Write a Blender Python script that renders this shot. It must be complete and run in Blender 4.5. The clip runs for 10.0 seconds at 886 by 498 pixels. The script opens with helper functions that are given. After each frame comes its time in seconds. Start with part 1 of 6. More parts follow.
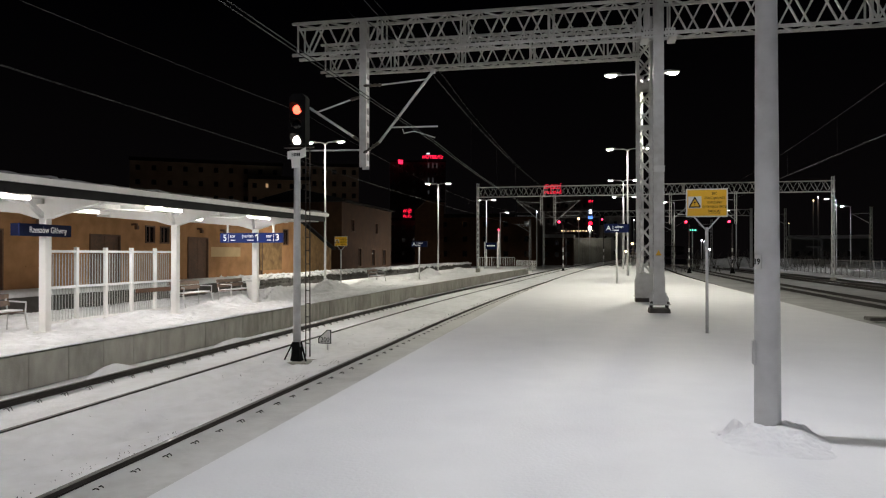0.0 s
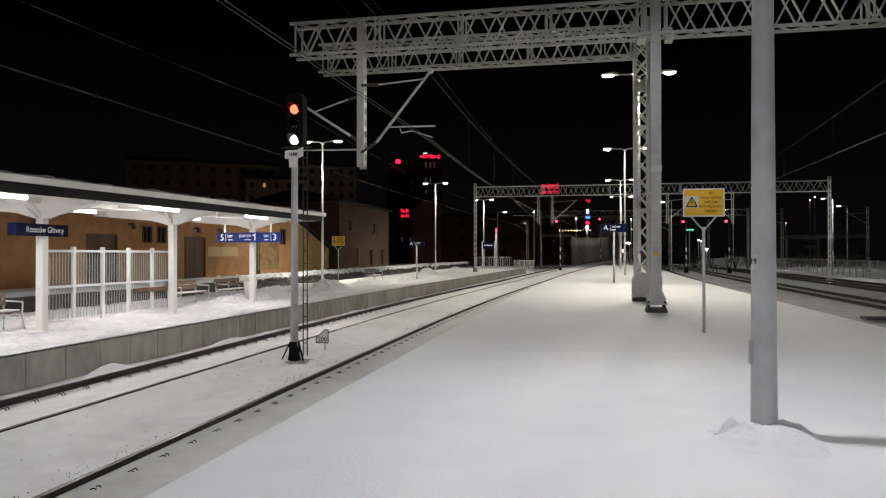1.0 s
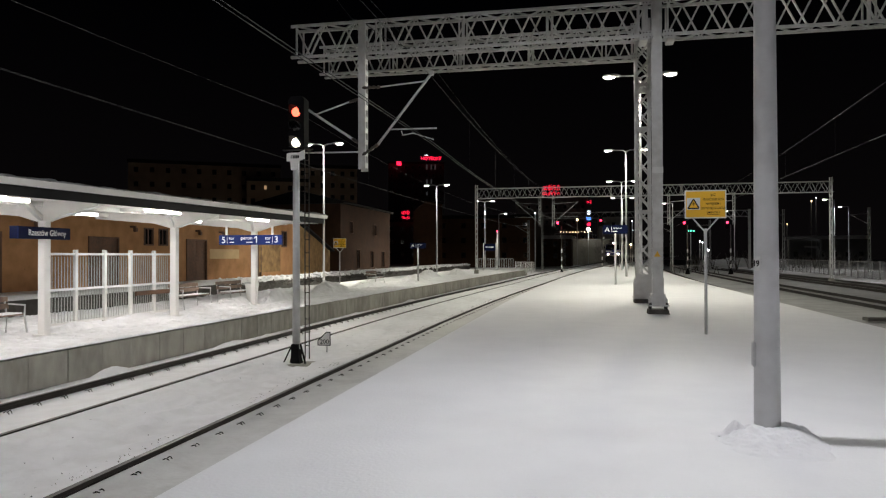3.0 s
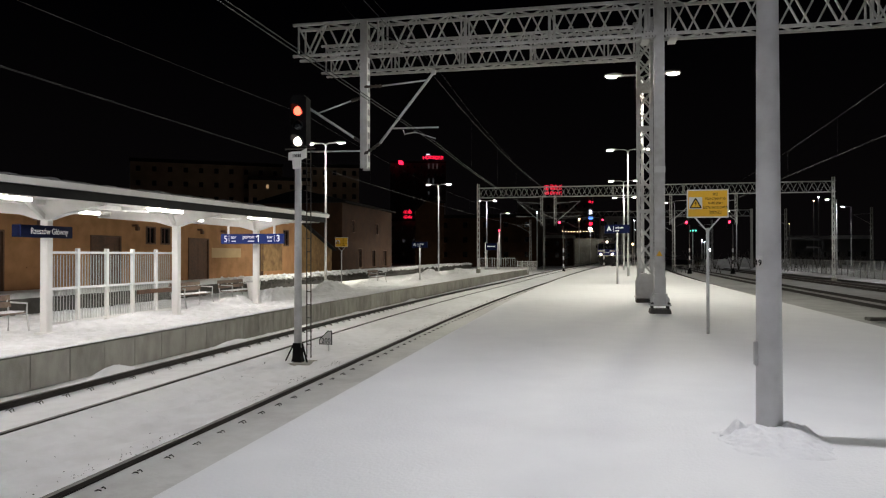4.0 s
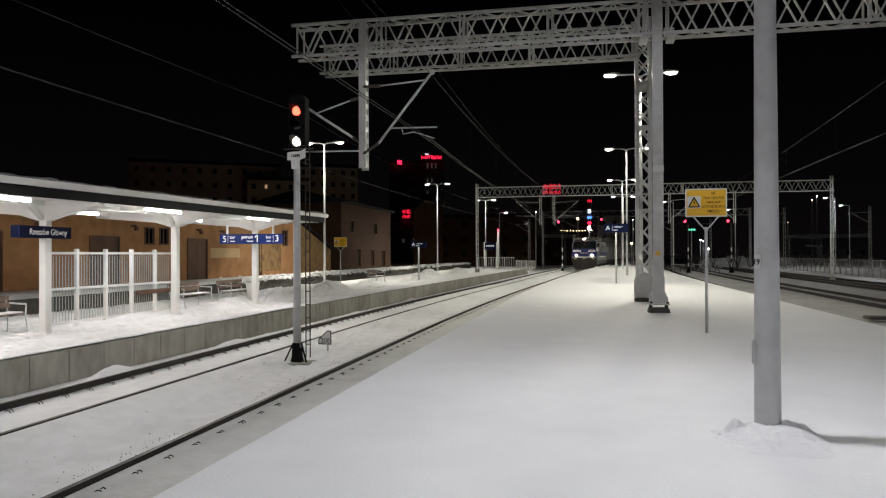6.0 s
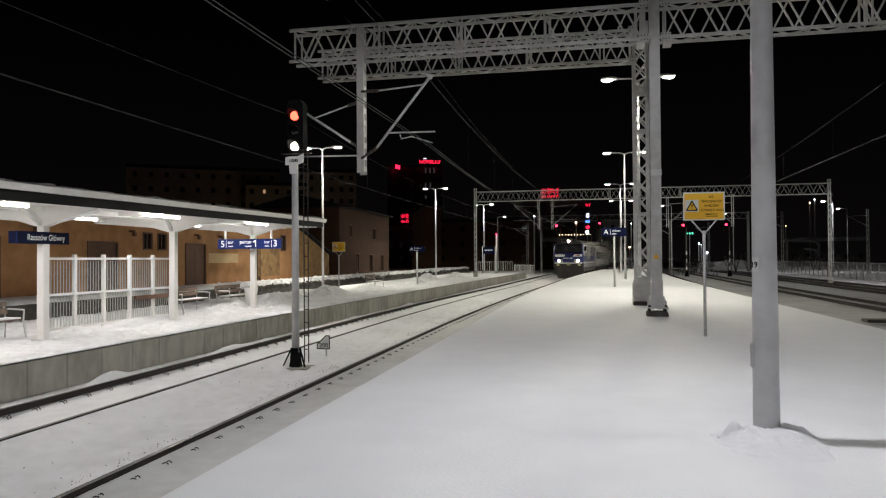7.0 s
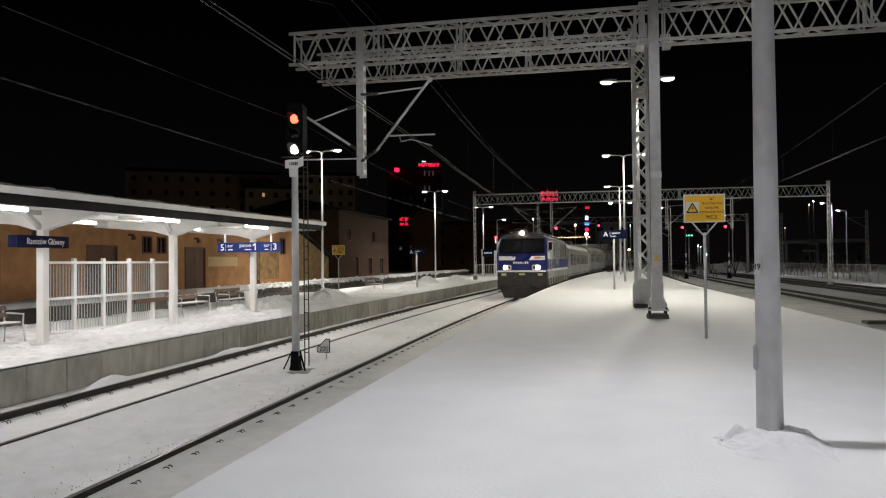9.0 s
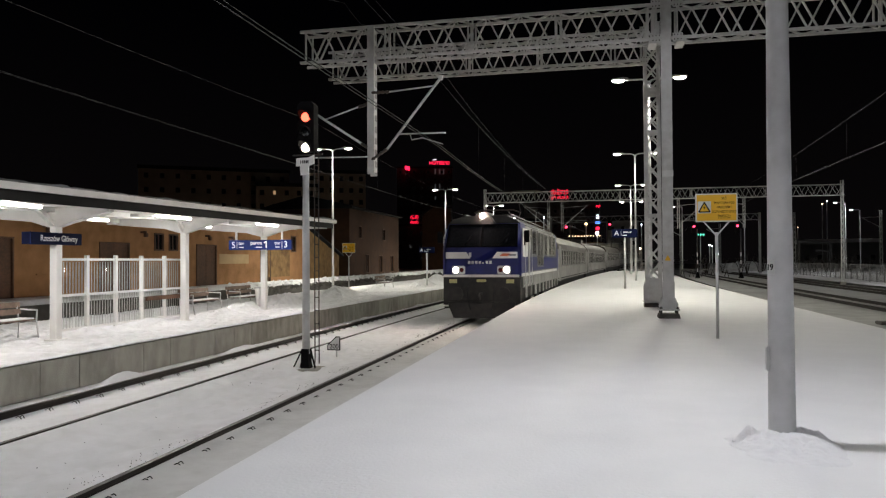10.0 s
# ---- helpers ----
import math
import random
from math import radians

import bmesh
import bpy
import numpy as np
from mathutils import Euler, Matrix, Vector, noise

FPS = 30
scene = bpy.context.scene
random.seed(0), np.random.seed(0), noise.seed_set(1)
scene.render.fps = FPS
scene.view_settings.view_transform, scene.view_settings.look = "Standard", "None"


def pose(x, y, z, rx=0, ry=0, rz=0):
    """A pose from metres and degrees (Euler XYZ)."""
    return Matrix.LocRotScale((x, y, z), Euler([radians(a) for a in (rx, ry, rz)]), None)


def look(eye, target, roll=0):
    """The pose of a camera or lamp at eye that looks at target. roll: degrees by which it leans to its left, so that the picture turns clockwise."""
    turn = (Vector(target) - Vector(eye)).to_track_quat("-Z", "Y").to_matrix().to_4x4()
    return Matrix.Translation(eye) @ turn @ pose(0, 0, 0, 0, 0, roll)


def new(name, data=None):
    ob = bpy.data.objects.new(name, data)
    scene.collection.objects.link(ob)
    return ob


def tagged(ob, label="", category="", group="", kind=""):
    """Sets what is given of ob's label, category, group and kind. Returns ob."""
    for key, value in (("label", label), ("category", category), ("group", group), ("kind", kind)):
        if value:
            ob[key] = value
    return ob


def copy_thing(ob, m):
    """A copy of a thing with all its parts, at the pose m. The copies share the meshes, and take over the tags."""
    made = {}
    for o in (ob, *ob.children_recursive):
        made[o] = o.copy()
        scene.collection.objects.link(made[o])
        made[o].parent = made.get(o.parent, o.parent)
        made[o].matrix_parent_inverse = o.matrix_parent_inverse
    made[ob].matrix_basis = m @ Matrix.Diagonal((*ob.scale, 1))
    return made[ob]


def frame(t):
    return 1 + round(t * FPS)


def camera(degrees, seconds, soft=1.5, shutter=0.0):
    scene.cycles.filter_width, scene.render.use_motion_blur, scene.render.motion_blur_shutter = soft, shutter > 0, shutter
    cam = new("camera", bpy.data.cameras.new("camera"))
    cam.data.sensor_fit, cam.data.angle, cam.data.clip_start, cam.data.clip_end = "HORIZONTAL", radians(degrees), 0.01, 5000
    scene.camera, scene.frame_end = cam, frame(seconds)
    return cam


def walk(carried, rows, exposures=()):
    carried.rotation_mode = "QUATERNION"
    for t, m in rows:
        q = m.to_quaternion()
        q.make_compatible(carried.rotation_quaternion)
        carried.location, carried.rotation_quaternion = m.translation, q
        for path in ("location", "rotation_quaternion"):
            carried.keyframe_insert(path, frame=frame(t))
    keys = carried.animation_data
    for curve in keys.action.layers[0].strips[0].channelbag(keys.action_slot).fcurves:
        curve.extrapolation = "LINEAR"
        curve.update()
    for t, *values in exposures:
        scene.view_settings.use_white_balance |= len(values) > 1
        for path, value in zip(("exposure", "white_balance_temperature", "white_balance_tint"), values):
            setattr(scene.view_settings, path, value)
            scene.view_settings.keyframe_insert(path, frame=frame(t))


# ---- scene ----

# ---- camera path ----
EYE_H = 1.52
cam = camera(64.0, 10.0, soft=1.2)
PATH = [
    (0, pose(-0.000, -0.000, 1.520, 90.457, 0.000, 11.748)),
    (0.5, pose(0.005, -0.009, 1.520, 90.380, 0.022, 11.684)),
    (1, pose(0.001, -0.010, 1.520, 90.428, -0.000, 11.537)),
    (1.5, pose(-0.004, -0.027, 1.523, 90.563, 0.085, 11.331)),
    (2, pose(-0.007, -0.028, 1.530, 90.624, 0.078, 11.352)),
    (2.5, pose(-0.010, -0.023, 1.532, 90.609, 0.183, 11.529)),
    (4, pose(-0.011, -0.012, 1.525, 90.512, 0.051, 11.774)),
    (4.5, pose(-0.006, -0.013, 1.524, 90.476, 0.115, 11.809)),
    (5, pose(-0.009, -0.014, 1.523, 90.305, 0.158, 11.793)),
    (5.5, pose(-0.011, -0.021, 1.528, 90.351, 0.131, 11.719)),
    (7, pose(-0.006, -0.025, 1.523, 90.841, 0.374, 11.561)),
    (7.5, pose(-0.009, -0.025, 1.524, 91.013, 0.459, 11.437)),
    (8, pose(-0.005, -0.013, 1.522, 91.120, 0.557, 11.303)),
    (8.5, pose(-0.018, -0.031, 1.525, 91.128, 0.591, 11.279)),
    (9, pose(-0.031, -0.012, 1.523, 91.069, 0.532, 11.504)),
    (9.5, pose(-0.031, -0.023, 1.527, 90.936, 0.333, 11.979)),
    (10, pose(-0.035, -0.007, 1.530, 90.930, 0.286, 12.324)),
]
walk(cam, PATH)

# ---- night sky and lamps ----
# heights: platform snow 0, low platform P1, rail heads RH, trackbed snow GZ
P1, RH, GZ = -0.24, -0.76, -0.92
world = bpy.data.worlds.new("night")
scene.world = world
world.use_nodes = True
wn = world.node_tree
coord, split = wn.nodes.new("ShaderNodeTexCoord"), wn.nodes.new("ShaderNodeSeparateXYZ")
glow = wn.nodes.new("ShaderNodeValToRGB")
wn.links.new(coord.outputs["Generated"], split.inputs[0])
wn.links.new(split.outputs["Z"], glow.inputs["Fac"])
wn.links.new(glow.outputs["Color"], wn.nodes["Background"].inputs[0])
# town glow low over the horizon, nearly black above
glow.color_ramp.elements[0].color = (0.0026, 0.0021, 0.0023, 1)
glow.color_ramp.elements[1].position, glow.color_ramp.elements[1].color = 0.32, (0.0003, 0.0003, 0.0005, 1)
wn.nodes["Background"].inputs[1].default_value = 1.0
scene.view_settings.exposure = 0.0


def lamp(name, kind, at, watts, colour, size=0.3, target=None, cone=150, blend=0.6, size_y=None):
    d = bpy.data.lights.new(name, kind)
    d.energy, d.color = watts, colour
    if kind == "AREA":
        d.shape, d.size, d.size_y = "RECTANGLE", size, size_y or size
    elif kind == "SPOT":
        d.spot_size, d.spot_blend, d.shadow_soft_size = radians(cone), blend, size
    else:
        d.shadow_soft_size = size
    ob = new(name, d)
    ob.matrix_world = Matrix.Translation(at) if kind == "POINT" or (kind == "AREA" and not target) else look(at, target or (at[0], at[1], at[2] - 1))
    return ob


# ---- materials ----
def mat(name, base, rough=0.7, metal=0.0, grain=None, grain_scale=8.0, amount=0.25, bump=0.0, bump_scale=40.0, emit=0.0,
        emit_colour=None, detail=4.0, spec=0.5, island=0.0, stretch=None, bump_dist=0.02):
    """A procedural surface: base colour, a second colour mixed in by two noises, fine relief."""
    m = bpy.data.materials.new(name)
    m.use_nodes = True
    nt = m.node_tree
    b = nt.nodes["Principled BSDF"]
    b.inputs["Base Color"].default_value = (*base, 1)
    b.inputs["Roughness"].default_value = rough
    b.inputs["Metallic"].default_value = metal
    b.inputs["Specular IOR Level"].default_value = spec
    geo = nt.nodes.new("ShaderNodeNewGeometry")
    place = geo.outputs["Position"]
    if stretch:
        scaled = nt.nodes.new("ShaderNodeVectorMath")
        scaled.operation = "MULTIPLY"
        scaled.inputs[1].default_value = stretch
        nt.links.new(place, scaled.inputs[0])
        place = scaled.outputs["Vector"]
    if grain:
        n1 = nt.nodes.new("ShaderNodeTexNoise")
        n1.inputs["Scale"].default_value, n1.inputs["Detail"].default_value = grain_scale, detail
        n2 = nt.nodes.new("ShaderNodeTexNoise")
        n2.inputs["Scale"].default_value, n2.inputs["Detail"].default_value = grain_scale * 0.13, 3
        nt.links.new(place, n1.inputs["Vector"])
        nt.links.new(place, n2.inputs["Vector"])
        add = nt.nodes.new("ShaderNodeMath")
        add.operation = "MULTIPLY"
        nt.links.new(n1.outputs["Fac"], add.inputs[0])
        nt.links.new(n2.outputs["Fac"], add.inputs[1])
        ramp = nt.nodes.new("ShaderNodeMapRange")
        ramp.inputs["From Min"].default_value, ramp.inputs["From Max"].default_value = 0.15, 0.38
        ramp.inputs["To Max"].default_value = min(1.0, amount * 2)
        nt.links.new(add.outputs[0], ramp.inputs["Value"])
        mix = nt.nodes.new("ShaderNodeMix")
        mix.data_type = "RGBA"
        mix.inputs["A"].default_value, mix.inputs["B"].default_value = (*base, 1), (*grain, 1)
        nt.links.new(ramp.outputs["Result"], mix.inputs["Factor"])
        out = mix.outputs["Result"]
        if island:
            info = nt.nodes.new("ShaderNodeObjectInfo")
            hsv = nt.nodes.new("ShaderNodeHueSaturation")
            mr = nt.nodes.new("ShaderNodeMapRange")
            mr.inputs["To Min"].default_value, mr.inputs["To Max"].default_value = 1 - island, 1 + island
            nt.links.new(info.outputs["Random"], mr.inputs["Value"])
            nt.links.new(mr.outputs["Result"], hsv.inputs["Value"])
            nt.links.new(out, hsv.inputs["Color"])
            out = hsv.outputs["Color"]
        nt.links.new(out, b.inputs["Base Color"])
    if bump:
        n3 = nt.nodes.new("ShaderNodeTexNoise")
        n3.inputs["Scale"].default_value, n3.inputs["Detail"].default_value = bump_scale, 5
        nt.links.new(geo.outputs["Position"], n3.inputs["Vector"])
        bp = nt.nodes.new("ShaderNodeBump")
        bp.inputs["Strength"].default_value, bp.inputs["Distance"].default_value = bump, bump_dist
        nt.links.new(n3.outputs["Fac"], bp.inputs["Height"])
        nt.links.new(bp.outputs["Normal"], b.inputs["Normal"])
    if emit:
        b.inputs["Emission Color"].default_value = (*(emit_colour or base), 1)
        b.inputs["Emission Strength"].default_value = emit
    return m


SNOW = mat("snow", (0.80, 0.80, 0.81), 0.75, grain=(0.72, 0.72, 0.735), grain_scale=1.5, amount=0.3, bump=0.25, bump_scale=30)
SNOW_TRODDEN = mat("trodden_snow", (0.82, 0.82, 0.835), 0.8, grain=(0.56, 0.555, 0.55), grain_scale=3.5, amount=0.3, bump=0.9, bump_scale=7, bump_dist=0.06)
SNOW_TRACK = mat("trackbed_snow", (0.90, 0.90, 0.91), 0.8, grain=(0.72, 0.715, 0.71), grain_scale=3.0, amount=0.34, bump=0.6, bump_scale=14)
SNOW_DIRTY = mat("dirty_snow", (0.64, 0.635, 0.62), 0.85, grain=(0.52, 0.51, 0.495), grain_scale=4, amount=0.4, bump=0.5, bump_scale=12)
SNOW_GREY = mat("grey_snow", (0.46, 0.46, 0.45), 0.85, grain=(0.29, 0.286, 0.28), grain_scale=1.2, amount=0.4, bump=0.5, bump_scale=10)
CONCRETE = mat("concrete", (0.40, 0.385, 0.34), 0.9, grain=(0.25, 0.237, 0.205), grain_scale=4.0, amount=0.5, bump=0.3, bump_scale=35, island=0.06, stretch=(1, 1, 0.45))
GALV = mat("galvanised_steel", (0.56, 0.56, 0.56), 0.5, 0.05, grain=(0.42, 0.42, 0.42), grain_scale=6, amount=0.4, bump=0.05)
GREY_PAINT = mat("grey_painted_steel", (0.54, 0.54, 0.53), 0.55, 0.0, grain=(0.40, 0.39, 0.37), grain_scale=5, amount=0.4, bump=0.08)
DARK_STEEL = mat("dark_steel", (0.05, 0.05, 0.05), 0.5, 0.5, grain=(0.10, 0.07, 0.05), grain_scale=7, amount=0.4, bump=0.1)
RAIL = mat("rail_rust", (0.012, 0.010, 0.009), 0.7, 0.2, grain=(0.028, 0.020, 0.015), grain_scale=12, amount=0.5, bump=0.1)
RAIL_TOP = mat("rail_polished", (0.07, 0.066, 0.062), 0.35, 0.8, grain=(0.05, 0.04, 0.035), grain_scale=9, amount=0.3)
WHITE_PAINT = mat("white_painted_steel", (0.78, 0.77, 0.75), 0.45, grain=(0.66, 0.65, 0.62), grain_scale=3, amount=0.3, bump=0.05)
BLACK = mat("black_paint", (0.004, 0.004, 0.0045), 0.85, grain=(0.008, 0.008, 0.008), grain_scale=6, amount=0.3, spec=0.08)
GRILLE_BLACK = mat("grille_black", (0.006, 0.006, 0.007), 1.0, grain=(0.012, 0.012, 0.012), grain_scale=6, amount=0.3, spec=0.0)
ORANGE_PLASTER = mat("ochre_plaster", (0.42, 0.215, 0.095), 0.9, grain=(0.28, 0.14, 0.055), grain_scale=1.6, amount=0.5, bump=0.25, bump_scale=25)
BROWN_WOOD = mat("brown_wood", (0.13, 0.06, 0.03), 0.65, grain=(0.07, 0.035, 0.02), grain_scale=9, amount=0.5, bump=0.15)
DARK_STONE = mat("dark_stone_wall", (0.10, 0.095, 0.085), 0.9, grain=(0.045, 0.04, 0.035), grain_scale=3, amount=0.6, bump=0.7, bump_scale=8)
ROOF_DARK = mat("dark_roof_sheet", (0.008, 0.008, 0.009), 0.7, 0.0, grain=(0.02, 0.02, 0.02), grain_scale=3, amount=0.3, spec=0.15)
NAVY = mat("navy_sign", (0.003, 0.006, 0.030), 0.6, grain=(0.0025, 0.005, 0.024), grain_scale=3, amount=0.2, spec=0.06)
BLUE_SIGN = mat("blue_sign", (0.005, 0.016, 0.11), 0.5, grain=(0.004, 0.013, 0.09), grain_scale=3, amount=0.2, spec=0.2)
WHITE = mat("white_lettering", (0.8, 0.8, 0.8), 0.5)
YELLOW = mat("yellow_sign", (0.75, 0.42, 0.015), 0.4, grain=(0.68, 0.37, 0.012), grain_scale=4, amount=0.3)
BLUE_LIVERY = mat("blue_livery", (0.010, 0.015, 0.14), 0.4, grain=(0.008, 0.012, 0.09), grain_scale=3, amount=0.4)
GREY_LIVERY = mat("grey_livery", (0.30, 0.295, 0.28), 0.45, grain=(0.15, 0.14, 0.125), grain_scale=2.5, amount=0.5)
DIRTY_BLACK = mat("dirty_black_steel", (0.022, 0.021, 0.021), 0.7, 0.2, grain=(0.055, 0.05, 0.045), grain_scale=5, amount=0.4, bump=0.2)
DARK_GLASS = mat("dark_glass", (0.01, 0.011, 0.013), 0.08, spec=0.6)
RUBBER = mat("rubber", (0.02, 0.02, 0.02), 0.8)
LED = mat("led_panel", (1, 1, 0.95), 0.4, emit=60, emit_colour=(1, 0.97, 0.86))
TUBE = mat("fluorescent_tube", (1, 1, 1), 0.4, emit=60, emit_colour=(1, 0.95, 0.89))
RED_LENS = mat("red_lens", (0.6, 0.03, 0.02), 0.2, emit=5, emit_colour=(1, 0.09, 0.05))
WHITE_LENS = mat("white_lens", (0.8, 0.8, 0.75), 0.2, emit=6, emit_colour=(1, 0.83, 0.7))
HEADLIGHT = mat("headlight_lens", (0.9, 0.9, 0.85), 0.2, emit=420, emit_colour=(1, 0.76, 0.66))
NEON_RED = mat("neon_red", (0.8, 0.02, 0.04), 0.4, emit=3.0, emit_colour=(1, 0.015, 0.06))

SIGN_WHITE = mat("white_sign_face", (0.62, 0.62, 0.60), 0.5, grain=(0.5, 0.5, 0.48), grain_scale=5, amount=0.3)
WIRE = mat("grey_wire", (0.035, 0.035, 0.035), 0.7, spec=0.3)
PALE_SLAT = mat("pale_slat", (0.5, 0.5, 0.48), 0.6)
FROST = mat("clear_pane", (0.93, 0.94, 0.93), 0.03)
WEATHERED = mat("weathered_wood", (0.24, 0.17, 0.13), 0.8, grain=(0.14, 0.10, 0.08), grain_scale=10, amount=0.5, bump=0.2)
PALE_PATCH = mat("pale_plaster", (0.50, 0.36, 0.20), 0.9, grain=(0.42, 0.30, 0.16), grain_scale=2, amount=0.4, bump=0.2)
WORN_PLASTER = mat("worn_plaster", (0.36, 0.22, 0.09), 0.95, grain=(0.16, 0.09, 0.04), grain_scale=2.2, amount=0.6, bump=0.5, bump_scale=12)
# Ochre plaster; the walls' dim lighting is put into its base colour.
DIMMED_PLASTER = mat("dimmed_ochre_plaster", (0.068, 0.029, 0.012), 0.95, grain=(0.042, 0.018, 0.008), grain_scale=1.2, amount=0.5, bump=0.3)
OLD_ICE = mat("old_roof_ice", (0.30, 0.30, 0.29), 0.8, grain=(0.10, 0.10, 0.098), grain_scale=5, amount=0.5, bump=0.8, bump_scale=14, bump_dist=0.03)
BARK = mat("dark_bark", (0.035, 0.028, 0.022), 0.9, grain=(0.02, 0.016, 0.012), grain_scale=8, amount=0.4)
ZINC = mat("weathered_zinc", (0.24, 0.24, 0.235), 0.6, 0.1, grain=(0.16, 0.155, 0.15), grain_scale=4, amount=0.4)
FAR_PLASTER = mat("far_plaster", (0.30, 0.24, 0.18), 0.95, grain=(0.2, 0.16, 0.12), grain_scale=0.5, amount=0.4)
FAR_DARK = mat("far_dark_wall", (0.10, 0.085, 0.08), 0.95, grain=(0.06, 0.05, 0.05), grain_scale=0.5, amount=0.4)
FAR_PALE = mat("far_pale_wall", (0.20, 0.20, 0.20), 0.9, grain=(0.14, 0.14, 0.14), grain_scale=0.5, amount=0.4)
CAR_ROOF = mat("carriage_roof", (0.15, 0.14, 0.125), 0.6, grain=(0.09, 0.08, 0.07), grain_scale=2, amount=0.5, bump=0.1)
ROOF_GREY = mat("grey_roof", (0.025, 0.025, 0.024), 0.7, grain=(0.06, 0.057, 0.05), grain_scale=3, amount=0.4, bump=0.15)
ORANGE_MARK = mat("orange_mark", (0.65, 0.16, 0.08), 0.5)
YELLOWISH = mat("pale_yellow_plate", (0.5, 0.45, 0.2), 0.5)
RED_DARK = mat("unlit_red_glass", (0.12, 0.02, 0.02), 0.2)
LIT_WINDOW = mat("lit_window", (0.6, 0.4, 0.2), 0.4, emit=0.35, emit_colour=(1, 0.62, 0.32))
DIM_STRIP = mat("dim_strip", (0.3, 0.3, 0.3), 0.5, emit=0.035, emit_colour=(0.9, 0.95, 1))
NEON_WHITE = mat("neon_white", (0.8, 0.8, 0.85), 0.4, emit=1.6, emit_colour=(0.85, 0.9, 1))
NEON_BLUE = mat("neon_blue", (0.1, 0.3, 0.8), 0.4, emit=1.2, emit_colour=(0.2, 0.5, 1))
NEON_GREEN = mat("neon_green", (0.1, 0.6, 0.4), 0.4, emit=1.4, emit_colour=(0.15, 0.9, 0.6))
RED_FAR = mat("far_red_lens", (0.7, 0.03, 0.05), 0.3, emit=7, emit_colour=(1, 0.03, 0.08))
LAMP_WARM = mat("warm_lamp", (1, 0.8, 0.5), 0.4, emit=8, emit_colour=(1, 0.66, 0.36))
LAMP_COOL = mat("cool_lamp", (1, 1, 1), 0.4, emit=10, emit_colour=(0.9, 0.95, 1))
FROST.node_tree.nodes["Principled BSDF"].inputs["Transmission Weight"].default_value = 1.0
FROST.node_tree.nodes["Principled BSDF"].inputs["Roughness"].default_value = 0.03
FROST.node_tree.nodes["Principled BSDF"].inputs["IOR"].default_value = 1.12


# ---- mesh helpers ----
def box(bm, x0, y0, z0, x1, y1, z1, bevel=0.0):
    vs = [bm.verts.new(p) for p in ((x0, y0, z0), (x1, y0, z0), (x1, y1, z0), (x0, y1, z0), (x0, y0, z1), (x1, y0, z1), (x1, y1, z1), (x0, y1, z1))]
    fs = [bm.faces.new([vs[i] for i in f]) for f in ((3, 2, 1, 0), (4, 5, 6, 7), (0, 1, 5, 4), (1, 2, 6, 5), (2, 3, 7, 6), (3, 0, 4, 7))]
    if bevel:
        edges = {e for f in fs for e in f.edges}
        bmesh.ops.bevel(bm, geom=list(edges), offset=bevel, segments=2, affect="EDGES", clamp_overlap=True)


def bar(bm, a, b, w, h=None, up=(0, 0, 1)):
    """A square bar from a to b."""
    h = h or w
    a, b = Vector(a), Vector(b)
    d = (b - a).normalized()
    s = d.cross(Vector(up))
    if s.length < 1e-3:
        s = d.cross(Vector((1, 0, 0)))
    s.normalize()
    u = s.cross(d)
    r = []
    for p in (a, b):
        r.append([bm.verts.new(p + s * (i * w / 2) + u * (j * h / 2)) for i, j in ((-1, -1), (1, -1), (1, 1), (-1, 1))])
    for i in range(4):
        bm.faces.new((r[0][i], r[0][(i + 1) % 4], r[1][(i + 1) % 4], r[1][i]))
    bm.faces.new(r[0][::-1])
    bm.faces.new(r[1])


def tube(bm, pts, radii, n=12, cap=True):
    """A round tube through the points."""
    pts = [Vector(p) for p in pts]
    if not isinstance(radii, (list, tuple)):
        radii = [radii] * len(pts)
    rings = []
    for k, p in enumerate(pts):
        d = (pts[min(k + 1, len(pts) - 1)] - pts[max(k - 1, 0)]).normalized()
        s = d.cross(Vector((0, 0, 1)))
        if s.length < 1e-3:
            s = Vector((1, 0, 0))
        s.normalize()
        u = s.cross(d)
        rings.append([bm.verts.new(p + (s * math.cos(2 * math.pi * i / n) + u * math.sin(2 * math.pi * i / n)) * radii[k]) for i in range(n)])
    for a, b in zip(rings, rings[1:]):
        for i in range(n):
            f = bm.faces.new((a[i], a[(i + 1) % n], b[(i + 1) % n], b[i]))
            f.smooth = n > 6
    if cap:
        bm.faces.new(rings[0][::-1])
        bm.faces.new(rings[-1])


def prism(bm, outline, axis, lo, hi):
    """The outline (pairs) pulled along an axis: x pulls (y, z), y pulls (x, z), z pulls (x, y)."""
    def at(p, v):
        return {"x": (v, p[0], p[1]), "y": (p[0], v, p[1]), "z": (p[0], p[1], v)}[axis]
    a = [bm.verts.new(at(p, lo)) for p in outline]
    b = [bm.verts.new(at(p, hi)) for p in outline]
    n = len(outline)
    fs = [bm.faces.new((a[i], a[(i + 1) % n], b[(i + 1) % n], b[i])) for i in range(n)]
    fs += [bm.faces.new(a[::-1]), bm.faces.new(b)]
    bmesh.ops.recalc_face_normals(bm, faces=fs)


def loft(bm, sections):
    """Joins outlines of equal length, each a list of points."""
    prev = None
    for pts in sections:
        cur = [bm.verts.new(p) for p in pts]
        if prev:
            n = len(cur)
            for i in range(n):
                bm.faces.new((prev[i], prev[(i + 1) % n], cur[(i + 1) % n], cur[i]))
        else:
            bm.faces.new(cur[::-1])
        prev = cur
    bm.faces.new(prev)


